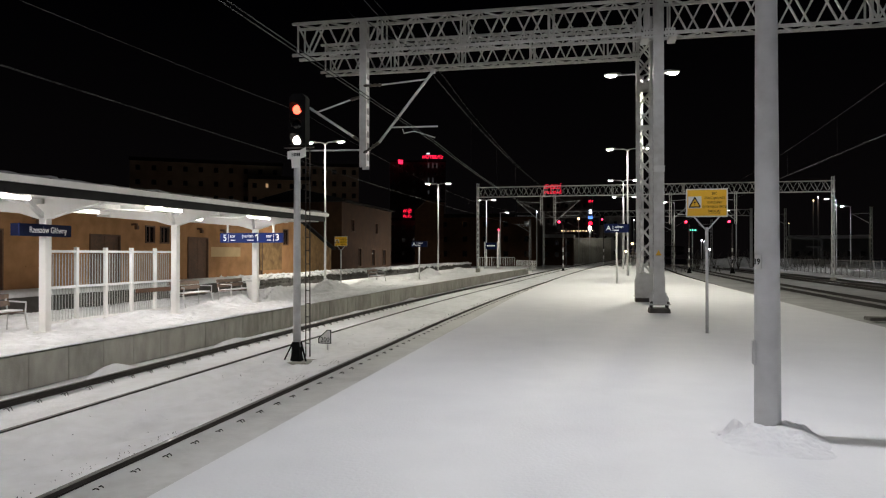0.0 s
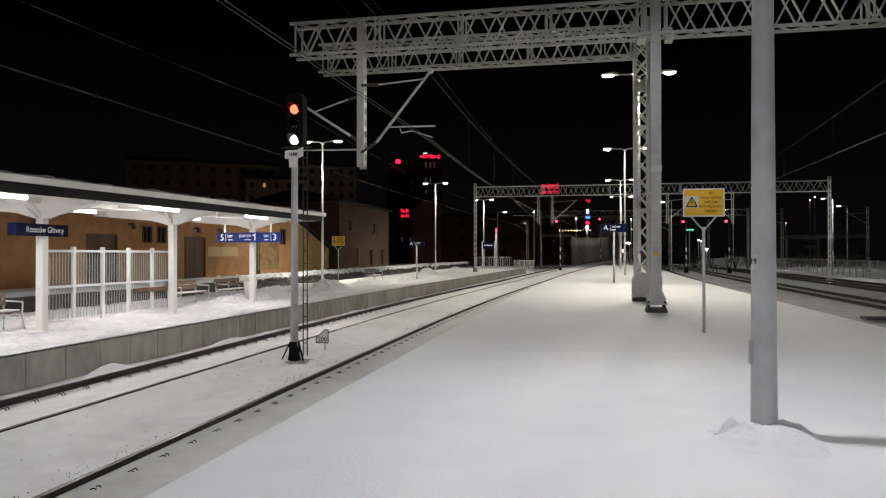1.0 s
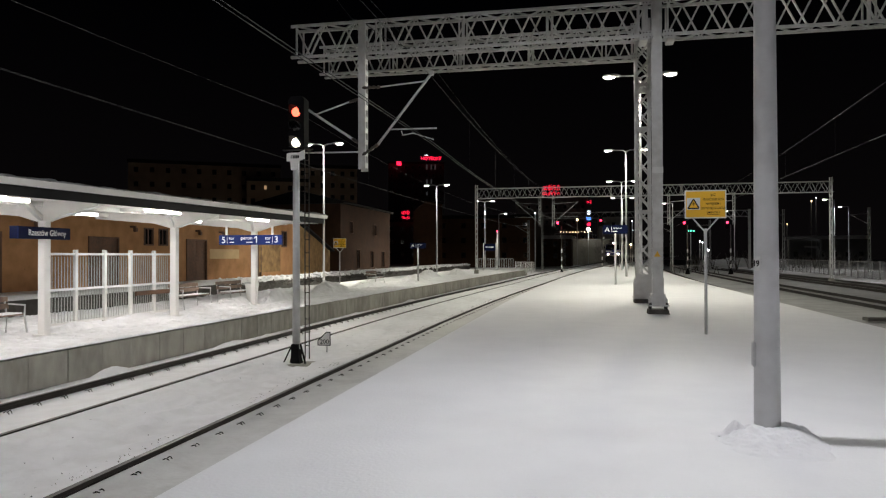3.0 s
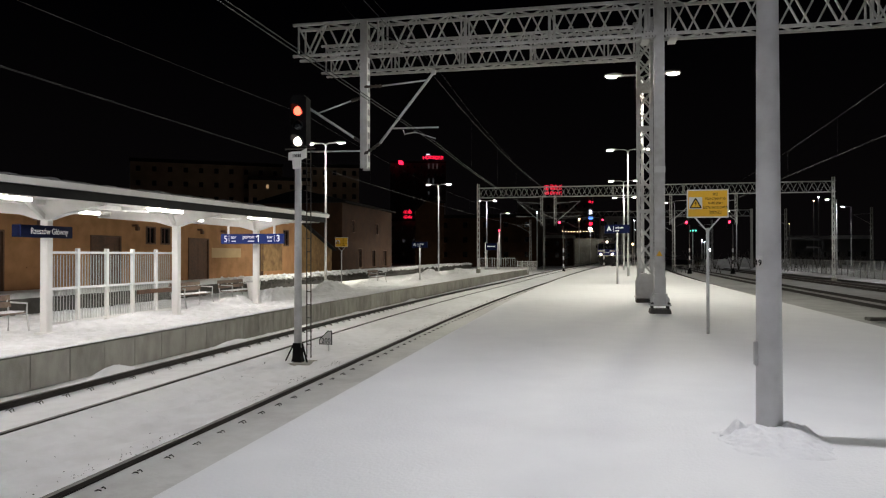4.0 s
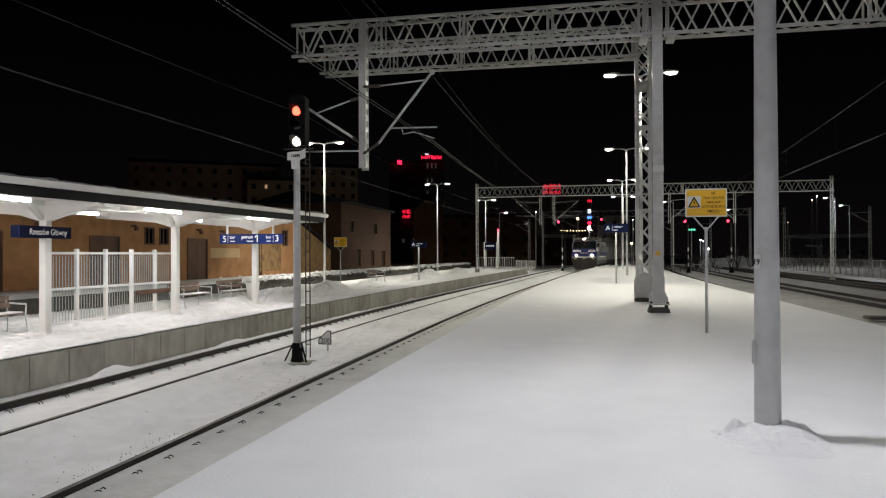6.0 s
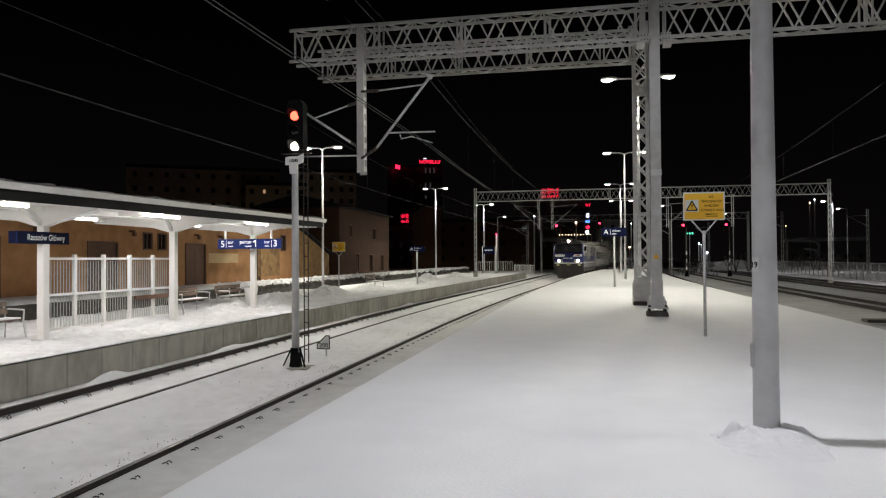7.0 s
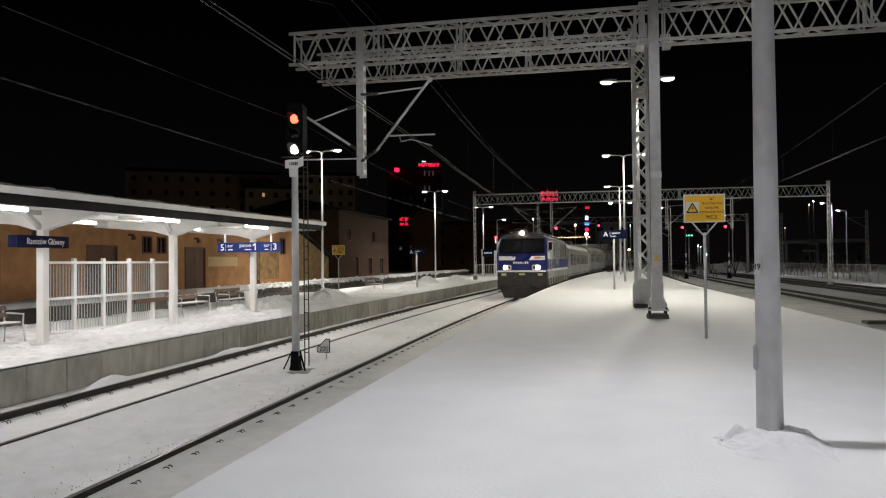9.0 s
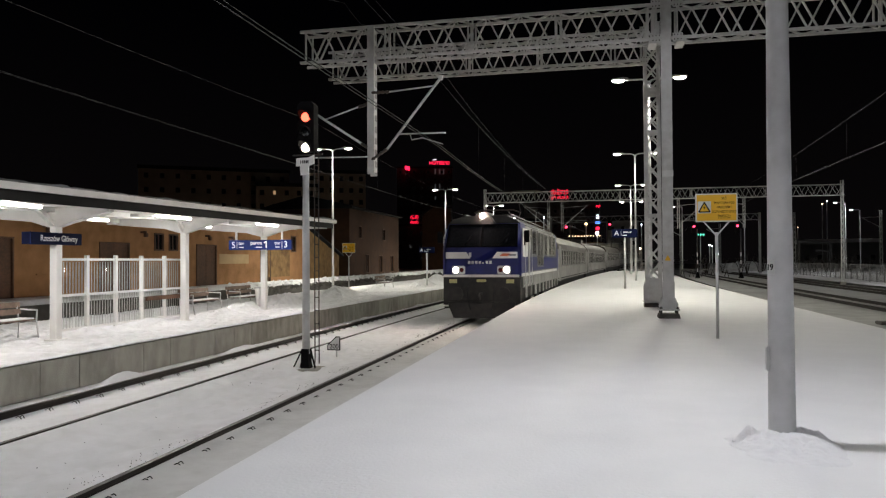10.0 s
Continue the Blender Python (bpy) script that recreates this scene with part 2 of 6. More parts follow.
def finish(name, bm, material):
    bmesh.ops.recalc_face_normals(bm, faces=bm.faces)
    me = bpy.data.meshes.new(name)
    bm.to_mesh(me)
    bm.free()
    for m in (material if isinstance(material, (list, tuple)) else [material]):
        me.materials.append(m)
    return me


def part(name, bm, material, parent=None, label=""):
    ob = new(name, finish(name, bm, material))
    if parent is not None:
        ob.parent = parent
    return tagged(ob, label) if label else ob


def thing(name, label, category, group="", at=(0, 0, 0), rz=0.0, kind=""):
    ob = new(name)
    ob.empty_display_size = 0.2
    ob.matrix_world = pose(*at, 0, 0, rz)
    return tagged(ob, label, category, group, kind)


def structure(name, bm, material, label):
    return tagged(new(name, finish(name, bm, material)), label, name.rstrip("_0123456789").replace("_", " "), "", "structure")


def B():
    return bmesh.new()


def lettering(name, text, size, parent, at, material, turn=(90, 0, 0), align="CENTER", stretch=1.0):
    """Letters as a thin mesh under a sign."""
    cu = bpy.data.curves.new(name, "FONT")
    cu.body, cu.size, cu.extrude, cu.align_x, cu.align_y, cu.offset = text, size, 0.002, align, "CENTER", 0.006 * size
    tmp = bpy.data.objects.new(name, cu)
    scene.collection.objects.link(tmp)
    me = bpy.data.meshes.new_from_object(tmp.evaluated_get(bpy.context.evaluated_depsgraph_get()))
    bpy.data.objects.remove(tmp)
    me.materials.clear()
    me.materials.append(material)
    ob = new(name, me)
    ob.parent = parent
    ob.matrix_basis = pose(*at, *turn) @ Matrix.Diagonal((stretch, 1, 1, 1))
    return ob


# ---- plan: how the tracks bend to the right in the distance ----
def bend(y):
    return 0.0035 * max(0.0, y - 22.0) ** 1.65


def rise(y):
    """How far the line climbs in the distance."""
    return 0.0085 * max(0.0, y - 60.0)


def heading(y):
    return math.atan(0.005775 * max(0.0, y - 22.0) ** 0.65)


def strip(bm, x0, x1, z, y0, y1, step, follow=1.0, wob=0.0, fine=14):
    """A ribbon of ground between two lines that follow the bend; x0, x1 may be functions of y."""
    fa = x0 if callable(x0) else (lambda y: x0 + follow * bend(y))
    fb = x1 if callable(x1) else (lambda y: x1 + follow * bend(y))
    n = max(1, int((y1 - y0) / step))
    m = fine if wob else 1
    prev = None
    for k in range(n + 1):
        y = y0 + (y1 - y0) * k / n
        row = []
        for j in range(m + 1):
            x = fa(y) + (fb(y) - fa(y)) * j / m
            dz = wob * (noise.noise(Vector((x * 0.5, y * 0.35, z))) + (0.5 * noise.noise(Vector((x * 2.2, y * 1.2, z))) if fine > 20 else 0)) if wob and 0 < j < m else 0
            row.append(bm.verts.new((x, y, z + dz)))
        if prev:
            for j in range(m):
                bm.faces.new((prev[j], prev[j + 1], row[j + 1], row[j])).smooth = True
        prev = row


def scraped(bm, x0, edge, z, y0, y1, step, m):
    """Trodden and shovelled snow: long scrape ridges along the platform, crumbs and prints between them."""
    prev = None
    for k in range(int((y1 - y0) / step) + 1):
        y = min(y1, y0 + step * k)
        row = []
        for j in range(m + 1):
            x = x0 + (edge(y) - x0) * j / m
            dz = 0.04 * noise.noise(Vector((x * 0.5, y * 0.35, z))) + 0.04 * noise.noise(Vector((x * 5.0, y * 0.5, 2.0))) + 0.055 * noise.noise(Vector((x * 3.2, y * 2.6, 5.0))) + 0.035 * noise.noise(Vector((x * 8.0, y * 7.0, 8.0)))
            row.append(bm.verts.new((x, y, z + dz * min(1.0, (m - j) / 4))))
        if prev:
            for j in range(m):
                bm.faces.new((prev[j], prev[j + 1], row[j + 1], row[j]))
        prev = row


# ---- ground, platforms, tracks ----
bm = B()
strip(bm, -320.0, 320.0, GZ - 0.06, -40, 420, 20, follow=0)
structure("ground", bm, SNOW_TRACK, "wide snow-covered railway ground under a night sky")

BED = ((-9.95, -0.16), (-9.3, -0.12), (-9.02, -0.10), (-8.92, -0.135), (-8.2, -0.11), (-7.54, -0.05), (-7.42, -0.022), (-6.9, -0.08), (-6.4, -0.12),
       (-5.8, -0.12), (-5.3, -0.09), (-5.12, -0.05), (-5.02, -0.10), (-4.6, -0.125), (-4.2, -0.12), (-3.62, -0.14), (-3.5, -0.12), (-2.6, -0.10))


def bed_height(x):
    for (xa, za), (xb, zb) in zip(BED, BED[1:]):
        if xa <= x <= xb:
            return RH + za + (zb - za) * (x - xa) / (xb - xa)
    return RH - 0.13


def bed_snow(y0, y1, step):
    """Snow across two tracks, banked against the rails, with lumps and dips."""
    bm = B()
    xs = sorted({p[0] for p in BED} | {-9.95 + 0.21 * k for k in range(35)} | {-7.2 + 0.06 * k for k in range(22)})
    prev = None
    y = y0
    while y <= y1:
        row = []
        for x in xs:
            calm = min(1.0, min(abs(x - r) for r in (-8.97, -7.47, -5.07, -3.57)) / 0.25)
            dz = 0.035 * noise.noise(Vector((x * 1.1, y * 0.7, 3))) + (0.07 * noise.noise(Vector((x * 2.6, y * 1.3, 6))) + 0.05 * noise.noise(Vector((x * 6.0, y * 3.5, 4))) if -7.25 < x < -5.9 else 0) + 0.014 * noise.noise(Vector((x * 5, y * 4, 9)))
            row.append(bm.verts.new((x + bend(y), y, bed_height(x) + rise(y) + dz * calm)))
        if prev:
            for j in range(len(xs) - 1):
                f = bm.faces.new((prev[j], prev[j + 1], row[j + 1], row[j]))
                f.smooth, f.material_index = True, 1 if xs[j] > -5.13 else 0
        prev = row
        y += step if y < 40 else step * 5
    return bm


structure("trackbed_1", bed_snow(-40, 310, 0.16), (SNOW_TRACK, SNOW_DIRTY), "snow-filled bed of two tracks between the platforms")
bm = B()
strip(bm, lambda y: 6.2 + 0.45 * bend(y), lambda y: 26.0 + 0.4 * bend(y), RH - 0.19, -40, 200, 1.0, wob=0.03)
structure("trackbed_2", bm, SNOW_GREY, "grey trodden snow bed of the farther tracks")
bm = B()
strip(bm, lambda y: 21.5 + 0.4 * bend(y), lambda y: 60.0 + 0.4 * bend(y), RH + 0.05, -40, 220, 2.0, wob=0.25)
structure("snow_bank", bm, SNOW_TRODDEN, "rough snow bank beyond the last track")


def edge_left(y):
    return -2.72 + bend(y)


def edge_right(y):
    return 6.03 + 0.45 * bend(y)


# the middle platform: snow sheet over concrete
bm = B()
P2_END = 100.0
strip(bm, edge_left, edge_right, 0.0, -40, P2_END, 0.5, wob=0.012)
n = 220
for fx in (edge_left, edge_right):
    prev = None
    for k in range(n + 1):
        y = -40 + (P2_END + 40) * k / n
        cur = (bm.verts.new((fx(y), y, 0.0)), bm.verts.new((fx(y), y, GZ - 0.06)))
        if prev:
            bm.faces.new((prev[0], cur[0], cur[1], prev[1]))
        prev = cur
x0, x1 = edge_left(P2_END), edge_right(P2_END)
bm.faces.new([bm.verts.new(p) for p in ((x0, P2_END, 0), (x1, P2_END, 0), (x1, P2_END, GZ), (x0, P2_END, GZ))])
structure("platform_2", bm, SNOW, "broad platform under untouched smooth white snow")

# the low platform with its concrete wall
P1_END = 92.0


def p1_edge(y):
    return -9.9 + 0.55 * bend(y)


bm = B()
strip(bm, lambda y: -16.6, p1_edge, P1, -40, 5, 0.6, wob=0.045, fine=40)
scraped(bm, -16.6, p1_edge, P1, 5, 40, 0.09, 110)
strip(bm, lambda y: -16.6, p1_edge, P1, 40, P1_END, 0.3, wob=0.045, fine=40)
platform_1 = structure("platform_1", bm, SNOW_TRODDEN, "low platform covered with trodden white snow")
bm = B()
prev = None
for k in range(133):
    y = -40 + k
    e = p1_edge(y) - 0.09
    cur = [bm.verts.new(p) for p in ((e, y, P1 - 0.03), (e, y, GZ - 0.06), (-16.6, y, GZ - 0.06), (-16.6, y, P1 - 0.03))]
    if prev:
        for i in range(3):
            bm.faces.new((prev[i], cur[i], cur[i + 1], prev[i + 1]))
    prev = cur
bm.faces.new(prev)
platform_wall = structure("platform_wall", bm, CONCRETE, "weathered grey concrete platform wall of upright panels")


bm = B()
for d in (-0.045, 0.045):
    tube(bm, ((-0.02, d, 0.015), (0.015, d, 0.035), (0.04, d * 0.8, 0.03), (0.07, d * 0.6, -0.01)), 0.007, 5)
CLIP = finish("rail_clip", bm, RAIL)


def inst(name, mesh, parent, m):
    ob = new(name, mesh)
    ob.parent = parent
    ob.matrix_basis = m
    return ob


def rail(label, x, follow, y0, y1, near):
    """A rail with head, web and foot that follows the bend."""
    holder = thing("rail", label, "rail", "rails")
    prof = ((-0.036, 0), (0.036, 0), (0.036, -0.04), (0.009, -0.055), (0.009, -0.13), (0.07, -0.15), (0.07, -0.165), (-0.07, -0.165), (-0.07, -0.15),
            (-0.009, -0.13), (-0.009, -0.055), (-0.036, -0.04))
    bm = B()
    prev = None
    n = int((y1 - y0) / 2)
    for k in range(n + 1):
        y = y0 + (y1 - y0) * k / n
        cur = [bm.verts.new((x + follow * bend(y) + p[0], y, RH + p[1] + (rise(y) if x < 0 else 0))) for p in prof]
        if prev:
            for i in range(12):
                f = bm.faces.new((prev[i], prev[(i + 1) % 12], cur[(i + 1) % 12], cur[i]))
                f.material_index = 1 if i == 0 else 0
        prev = cur
    part("rail_profile", bm, (RAIL, RAIL_TOP), holder)
    for side, reach in near:
        y = 9.97 - 0.6 * 14
        while y < reach:
            ob = new("rail_clip", CLIP)
            ob.parent = holder
            ob.matrix_basis = pose(x + side * 0.15 + follow * bend(y), y, RH - 0.122, 0, 0, 0 if side > 0 else 180)
            y += 0.6
    return holder


TRACKS = ((-4.32, 1.0), (-8.22, 1.0), (8.0, 0.5), (13.5, 0.4), (19.2, 0.4))
for cx, fol in TRACKS:
    for s in (-0.7535, 0.7535):
        sides = {(-4.32, -1): ((1, 62),), (-8.22, -1): ((1, 34),), (-8.22, 1): ((1, 40),)}.get((cx, 1 if s > 0 else -1), ())
        rail("dark rusty steel rail with a worn head lying in snow", cx + s, fol, -40, 300 if cx == -4.32 else 190, sides)


# ---- masts and gantries ----
def truss(parent, x0, x1, y, z0, z1, depth, panel, chord=0.055, lace=0.03, splice=2.4):
    """A box girder: four chords, zigzag lacing on every face, the two sides half a panel out of step, doubled verticals at the splices."""
    n = max(1, round((x1 - x0) / panel))
    w = (x1 - x0) / n
    meshes = {}
    for name, b in (("up", (w / 2, 0, z1 - z0)), ("down", (w / 2, 0, z0 - z1)), ("out", (w / 2, depth, 0)), ("in", (w / 2, -depth, 0)), ("post", (0, 0, z1 - z0))):
        bm = B()
        bar(bm, (0, 0, 0), b, lace)
        meshes[name] = finish("diagonal", bm, GREY_PAINT)
    for dy, name in ((0, "front_frame"), (depth, "back_frame")):
        bm = B()
        bar(bm, (x0 - 0.15, y + dy, z0), (x1 + 0.15, y + dy, z0), chord, chord)
        fr = part(name, bm, GREY_PAINT, parent)
        bm = B()
        bar(bm, (x0 - 0.15, y + dy, z1), (x1 + 0.15, y + dy, z1), chord, chord)
        part("top_chord", bm, GREY_PAINT, fr)
        x = x0 + 0.02
        while x < x1 - 0.1:
            inst("upright", meshes["post"], fr, Matrix.Translation((x, y + dy, z0)))
            if x > x0 + 0.1:
                inst("upright", meshes["post"], fr, Matrix.Translation((x + 0.13, y + dy, z0)))
            x += splice
        inst("upright", meshes["post"], fr, Matrix.Translation((x1 - 0.02, y + dy, z0)))
        for k in range(n):
            one, two = ("down", "up") if dy == 0 else ("up", "down")
            inst("diagonal", meshes[one], fr, Matrix.Translation((x0 + w * k, y + dy, z1 if dy == 0 else z0)))
            inst("diagonal", meshes[two], fr, Matrix.Translation((x0 + w * (k + 0.5), y + dy, z0 if dy == 0 else z1)))
            z = z0 if dy == 0 else z1
            inst("lacing", meshes["out"], fr, Matrix.Translation((x0 + w * k, y, z)))
            inst("lacing", meshes["in"], fr, Matrix.Translation((x0 + w * (k + 0.5), y + depth, z)))


def gusset(parent, x, y, z):
    """A bolted joint plate between a girder's chord and its mast."""
    bm = B()
    box(bm, x - 0.13, y - 0.02, z - 0.11, x + 0.13, y, z + 0.11, 0.008)
    plate = part("gusset_plate", bm, GREY_PAINT, parent)
    for dx in (-0.08, 0.0, 0.08):
        for dz in (-0.06, 0.06):
            bm = B()
            tube(bm, ((x + dx, y - 0.035, z + dz), (x + dx, y - 0.02, z + dz)), 0.016, 6)
            part("bolt", bm, DARK_STEEL, plate)


M1X, M1Y = 1.77, 19.5
M2X, M2Y = 1.72, 23.9


def insulator(bm, a, b):
    a, b = Vector(a), Vector(b)
    pts, rad = [], []
    for k in range(9):
        pts.append(a.lerp(b, k / 8))
        rad.append(0.055 if k % 2 else 0.03)
    tube(bm, pts, rad, 8)


front_gantry = thing("catenary_gantry", "grey steel lattice gantry standing on the snowy platform, carrying wires", "gantry", "gantries", (M1X, M1Y, 0))
bm = B()
prism(bm, ((-0.128, -0.14), (0.128, -0.14), (0.128, -0.12), (0.012, -0.12), (0.012, 0.12), (0.128, 0.12), (0.128, 0.14), (-0.128, 0.14), (-0.128, 0.12), (-0.012, 0.12), (-0.012, -0.12), (-0.128, -0.12)), "z", 0.9, 8.5)
part("mast", bm, GREY_PAINT, front_gantry)
bm = B()
box(bm, -0.145, -0.155, 0.24, 0.145, 0.155, 0.95, 0.01)
for sy in (-0.19, 0.16):
    prism(bm, ((-0.23, 0.24), (0.23, 0.24), (0.23, 0.38), (0.15, 0.52), (-0.15, 0.52), (-0.23, 0.38)), "y", sy, sy + 0.03)
for sx in (-0.18, 0.15):
    prism(bm, ((-0.25, 0.24), (0.25, 0.24), (0.25, 0.38), (0.17, 0.52), (-0.17, 0.52), (-0.25, 0.38)), "x", sx, sx + 0.03)
box(bm, -0.27, -0.28, 0.2, 0.27, 0.28, 0.24, 0.01)
part("mast_foot", bm, GREY_PAINT, front_gantry)
bm = B()
prism(bm, ((-0.28, -0.05), (0.28, -0.05), (0.25, 0.11), (-0.25, 0.11)), "y", -0.28, 0.28)
part("plinth", bm, DARK_STONE, front_gantry, "dark weathered concrete plinth")
for sx in (-0.2, 0.2):
    for sy in (-0.21, 0.21):
        bm = B()
        tube(bm, ((sx, sy, 0.08), (sx, sy, 0.3)), 0.026, 8)
        tube(bm, ((sx, sy, 0.24), (sx, sy, 0.28)), 0.05, 6)
        part("anchor_bolt", bm, DARK_STEEL, front_gantry)
bm = B()
prism(bm, ((-0.1, 1.5), (0.06, 1.5), (-0.02, 1.65)), "y", -0.15, -0.142)
part("warning_label", bm, YELLOW, front_gantry, "small yellow warning triangle")
bm = B()
box(bm, -0.14, -0.15, 3.7, 0.14, -0.128, 3.86)
part("label_band", bm, SIGN_WHITE, front_gantry, "pale label band")
truss(front_gantry, -10.09, -0.24, -0.25, 7.31, 8.215, 0.5, 0.9, 0.072, 0.042)
truss(front_gantry, 0.24, 11.04, -0.25, 7.31, 8.215, 0.5, 0.9, 0.072, 0.042)
for gx in (-0.27, 0.27):
    for gz in (7.31, 8.215):
        gusset(front_gantry, gx, -0.29, gz)
for x in (-0.35, 0.35):
    bm = B()
    box(bm, x - 0.1, -0.32, 7.18, x + 0.1, 0.32, 7.26)
    part("bracket_plate", bm, GREY_PAINT, front_gantry)

rear_gantry = thing("catenary_gantry", "grey lattice mast and girder standing behind its twin in the snow", "gantry", "gantries", (M2X, M2Y, 0))
bm = B()
box(bm, -0.05, -0.05, 0.75, 0.05, 0.05, 0.95)
lattice = part("mast", bm, GREY_PAINT, rear_gantry, "open lattice mast of grey steel")
bm = B()
box(bm, -0.2, -0.01, 0, 0.2, 0.01, 0.1)
TIE = finish("tie_plate", bm, GREY_PAINT)
for z in (2.9, 5.6, 6.85, 7.0):
    for sy in (-0.19, 0.19):
        inst("tie_plate", TIE, lattice, Matrix.Translation((0, sy, z)))
for sx in (-1, 1):
    for sy in (-0.2, 0.2):
        bm = B()
        box(bm, sx * 0.205 - 0.045, sy - 0.04, 0.75, sx * 0.205 + 0.045, sy + 0.04, 9.2)
        part("mast_leg", bm, GREY_PAINT, lattice)
braces = []
for a, b in (((-0.18, 0, 0), (0.18, 0, 0.44)), ((0.18, 0, 0), (-0.18, 0, 0.44)), ((0, -0.2, 0), (0, 0.2, 0.44))):
    bm = B()
    bar(bm, a, b, 0.04)
    braces.append(finish("brace", bm, GREY_PAINT))
for k in range(15):
    z = 0.95 + 0.54 * k
    for sy in (-0.2, 0.2):
        inst("brace", braces[0], lattice, Matrix.Translation((0, sy, z)))
        inst("brace", braces[1], lattice, Matrix.Translation((0, sy, z)))
    for sx in (-0.22, 0.22):
        inst("brace", braces[2], lattice, Matrix.Translation((sx, 0, z)))
bm = B()
box(bm, -0.25, -0.25, 0.2, 0.25, 0.25, 0.92, 0.015)
for sy in (-0.29, 0.26):
    prism(bm, ((-0.3, 0.18), (0.3, 0.18), (0.3, 0.66), (0.24, 0.88), (-0.24, 0.88), (-0.3, 0.66)), "y", sy, sy + 0.03)
box(bm, -0.33, -0.34, 0.14, 0.33, 0.34, 0.19, 0.01)
part("mast_foot", bm, GREY_PAINT, rear_gantry)
bm = B()
box(bm, -0.3, -0.3, -0.05, 0.3, 0.3, 0.12, 0.02)
part("plinth", bm, DARK_STEEL, rear_gantry)
truss(rear_gantry, -10.9, -0.3, -0.25, 7.97, 8.93, 0.5, 0.9, 0.072, 0.042)
for gz in (7.97, 8.93):
    gusset(rear_gantry, -0.25, -0.29, gz)

far_gantry = thing("catenary_gantry", "long grey lattice gantry spanning all tracks in the distance", "gantry", "gantries", (0, 70.0, 0))
truss(far_gantry, -11.0, 21.5, -0.25, 7.25, 8.22, 0.6, 1.0, 0.045, 0.028, 6.5)
for x, z0 in ((-11.0, -0.2), (21.5, -0.9)):
    bm = B()
    box(bm, x - 0.2, -0.25, z0 - 0.1, x + 0.2, 0.25, z0 + 0.35, 0.04)
    far_mast = part("mast_foot", bm, CONCRETE, far_gantry)
    for sx in (-0.09, 0.09):
        bm = B()
        box(bm, x + sx - 0.03, -0.1, z0 + 0.3, x + sx + 0.03, 0.1, 8.6)
        part("mast_channel", bm, GREY_PAINT, far_mast)
    bm = B()
    box(bm, x - 0.06, -0.012, 0, x + 0.06, 0.012, 0.2)
    tie = finish("batten", bm, GREY_PAINT)
    z = z0 + 0.5
    while z < 8.3:
        inst("batten", tie, far_mast, Matrix.Translation((0, -0.1, z)))
        z += 0.55

# ---- street lamps ----
COOL = (0.955, 0.955, 1.0)
WARM = (1.0, 0.965, 0.83)


def lamp_post(at, height, heads, label, watts, colour, arm=1.4, base_r=0.085, cone=172, aim=0.0, balance=1.0, throw=0.0):
    """A lamp post; throw is the share of light that the lenses send low along the platform, both ways."""
    ob = thing("platform_lamp", label, "lamp post", "platform lamps", at)
    bm = B()
    tube(bm, ((0, 0, 0), (0, 0, height * 0.5), (0, 0, height)), (base_r, base_r * 0.75, base_r * 0.5), 20)
    part("pole", bm, GALV, ob)
    for s in heads:
        bm = B()
        tube(bm, ((0, 0, height - 0.15), (s * 0.1, 0, height + 0.02), (s * 0.3, 0, height + 0.08), (s * (arm - 0.5), 0, height + 0.1)), 0.035, 8)
        part("arm", bm, GALV, ob)
        bm = B()
        prism(bm, ((s * (arm - 0.55), height + 0.07), (s * (arm + 0.15), height + 0.09), (s * (arm + 0.13), height + 0.15), (s * (arm - 0.3), height + 0.19),
                   (s * (arm - 0.55), height + 0.15)), "y", -0.13, 0.13)
        head = part("lamp_head", bm, GREY_PAINT, ob)
        bm = B()
        loop = [[(s * (arm - 0.13 + q * 0.24 * math.cos(a)), q * 0.12 * math.sin(a), height + dz) for a in [2 * math.pi * i / 16 for i in range(16)]] for q, dz in ((1.0, 0.08), (0.95, 0.045), (0.7, 0.01), (0.3, -0.005))]
        loft(bm, loop)
        part("led_panel", bm, LED, head, "glowing white light panel")
        if watts:
            lamp("lamp_light", "SPOT", (at[0] + s * (arm - 0.15), at[1], at[2] + height - 0.02), watts * (balance if s < 0 else 2 - balance), colour, 0.13, (at[0] + s * (arm - 0.15) + aim, at[1], at[2]), cone, 0.12)
        if throw:
            for d in (-1, 1):
                lamp("lamp_light", "SPOT", (at[0] + s * (arm - 0.15), at[1], at[2] + height - 0.02), watts * throw, colour, 0.13, (at[0] + s * (arm - 0.15), at[1] + d * 1.7 * height, at[2]), 105, 0.9)
    return ob


near_lamp = lamp_post((1.44, 6.33, 0), 9.15, (-1, 1), "tall grey tapered lamp post with a number plate in snow", 1130, COOL, base_r=0.106, balance=1.7)
lamp_post((0.9, -16.5, 0), 9.15, (-1, 1), "grey double-armed lamp post further along the snowy platform", 1000, COOL, base_r=0.115, balance=1.2, throw=0.9)
for y, x, watts in ((31.3, 2.15, 1750), (53.3, 2.66, 1200), (75.7, 3.33, 1400), (97.5, 4.4, 1400)):
    lamp_post((x, y, 0), 9.15, (-1, 1), "grey double-armed lamp post glowing on the snowy platform", watts, WARM, throw=0.9 if y < 60 else 0.0)
lamp_post((-17.6, 45.4, P1), 9.3, (-1, 1), "grey lamp post glowing behind the low platform", 3200, WARM, arm=1.25, cone=130, aim=6.0)
lamp_post((-16.0, 74.4, P1), 9.3, (-1, 1), "grey double-armed lamp post glowing by the low platform", 2000, WARM, arm=1.25, cone=140, aim=4.0)
lamp_post((-14.2, 98.0, P1), 9.3, (-1, 1), "distant grey double-armed lamp post", 1800, WARM, arm=1.25, cone=172, aim=0.0)
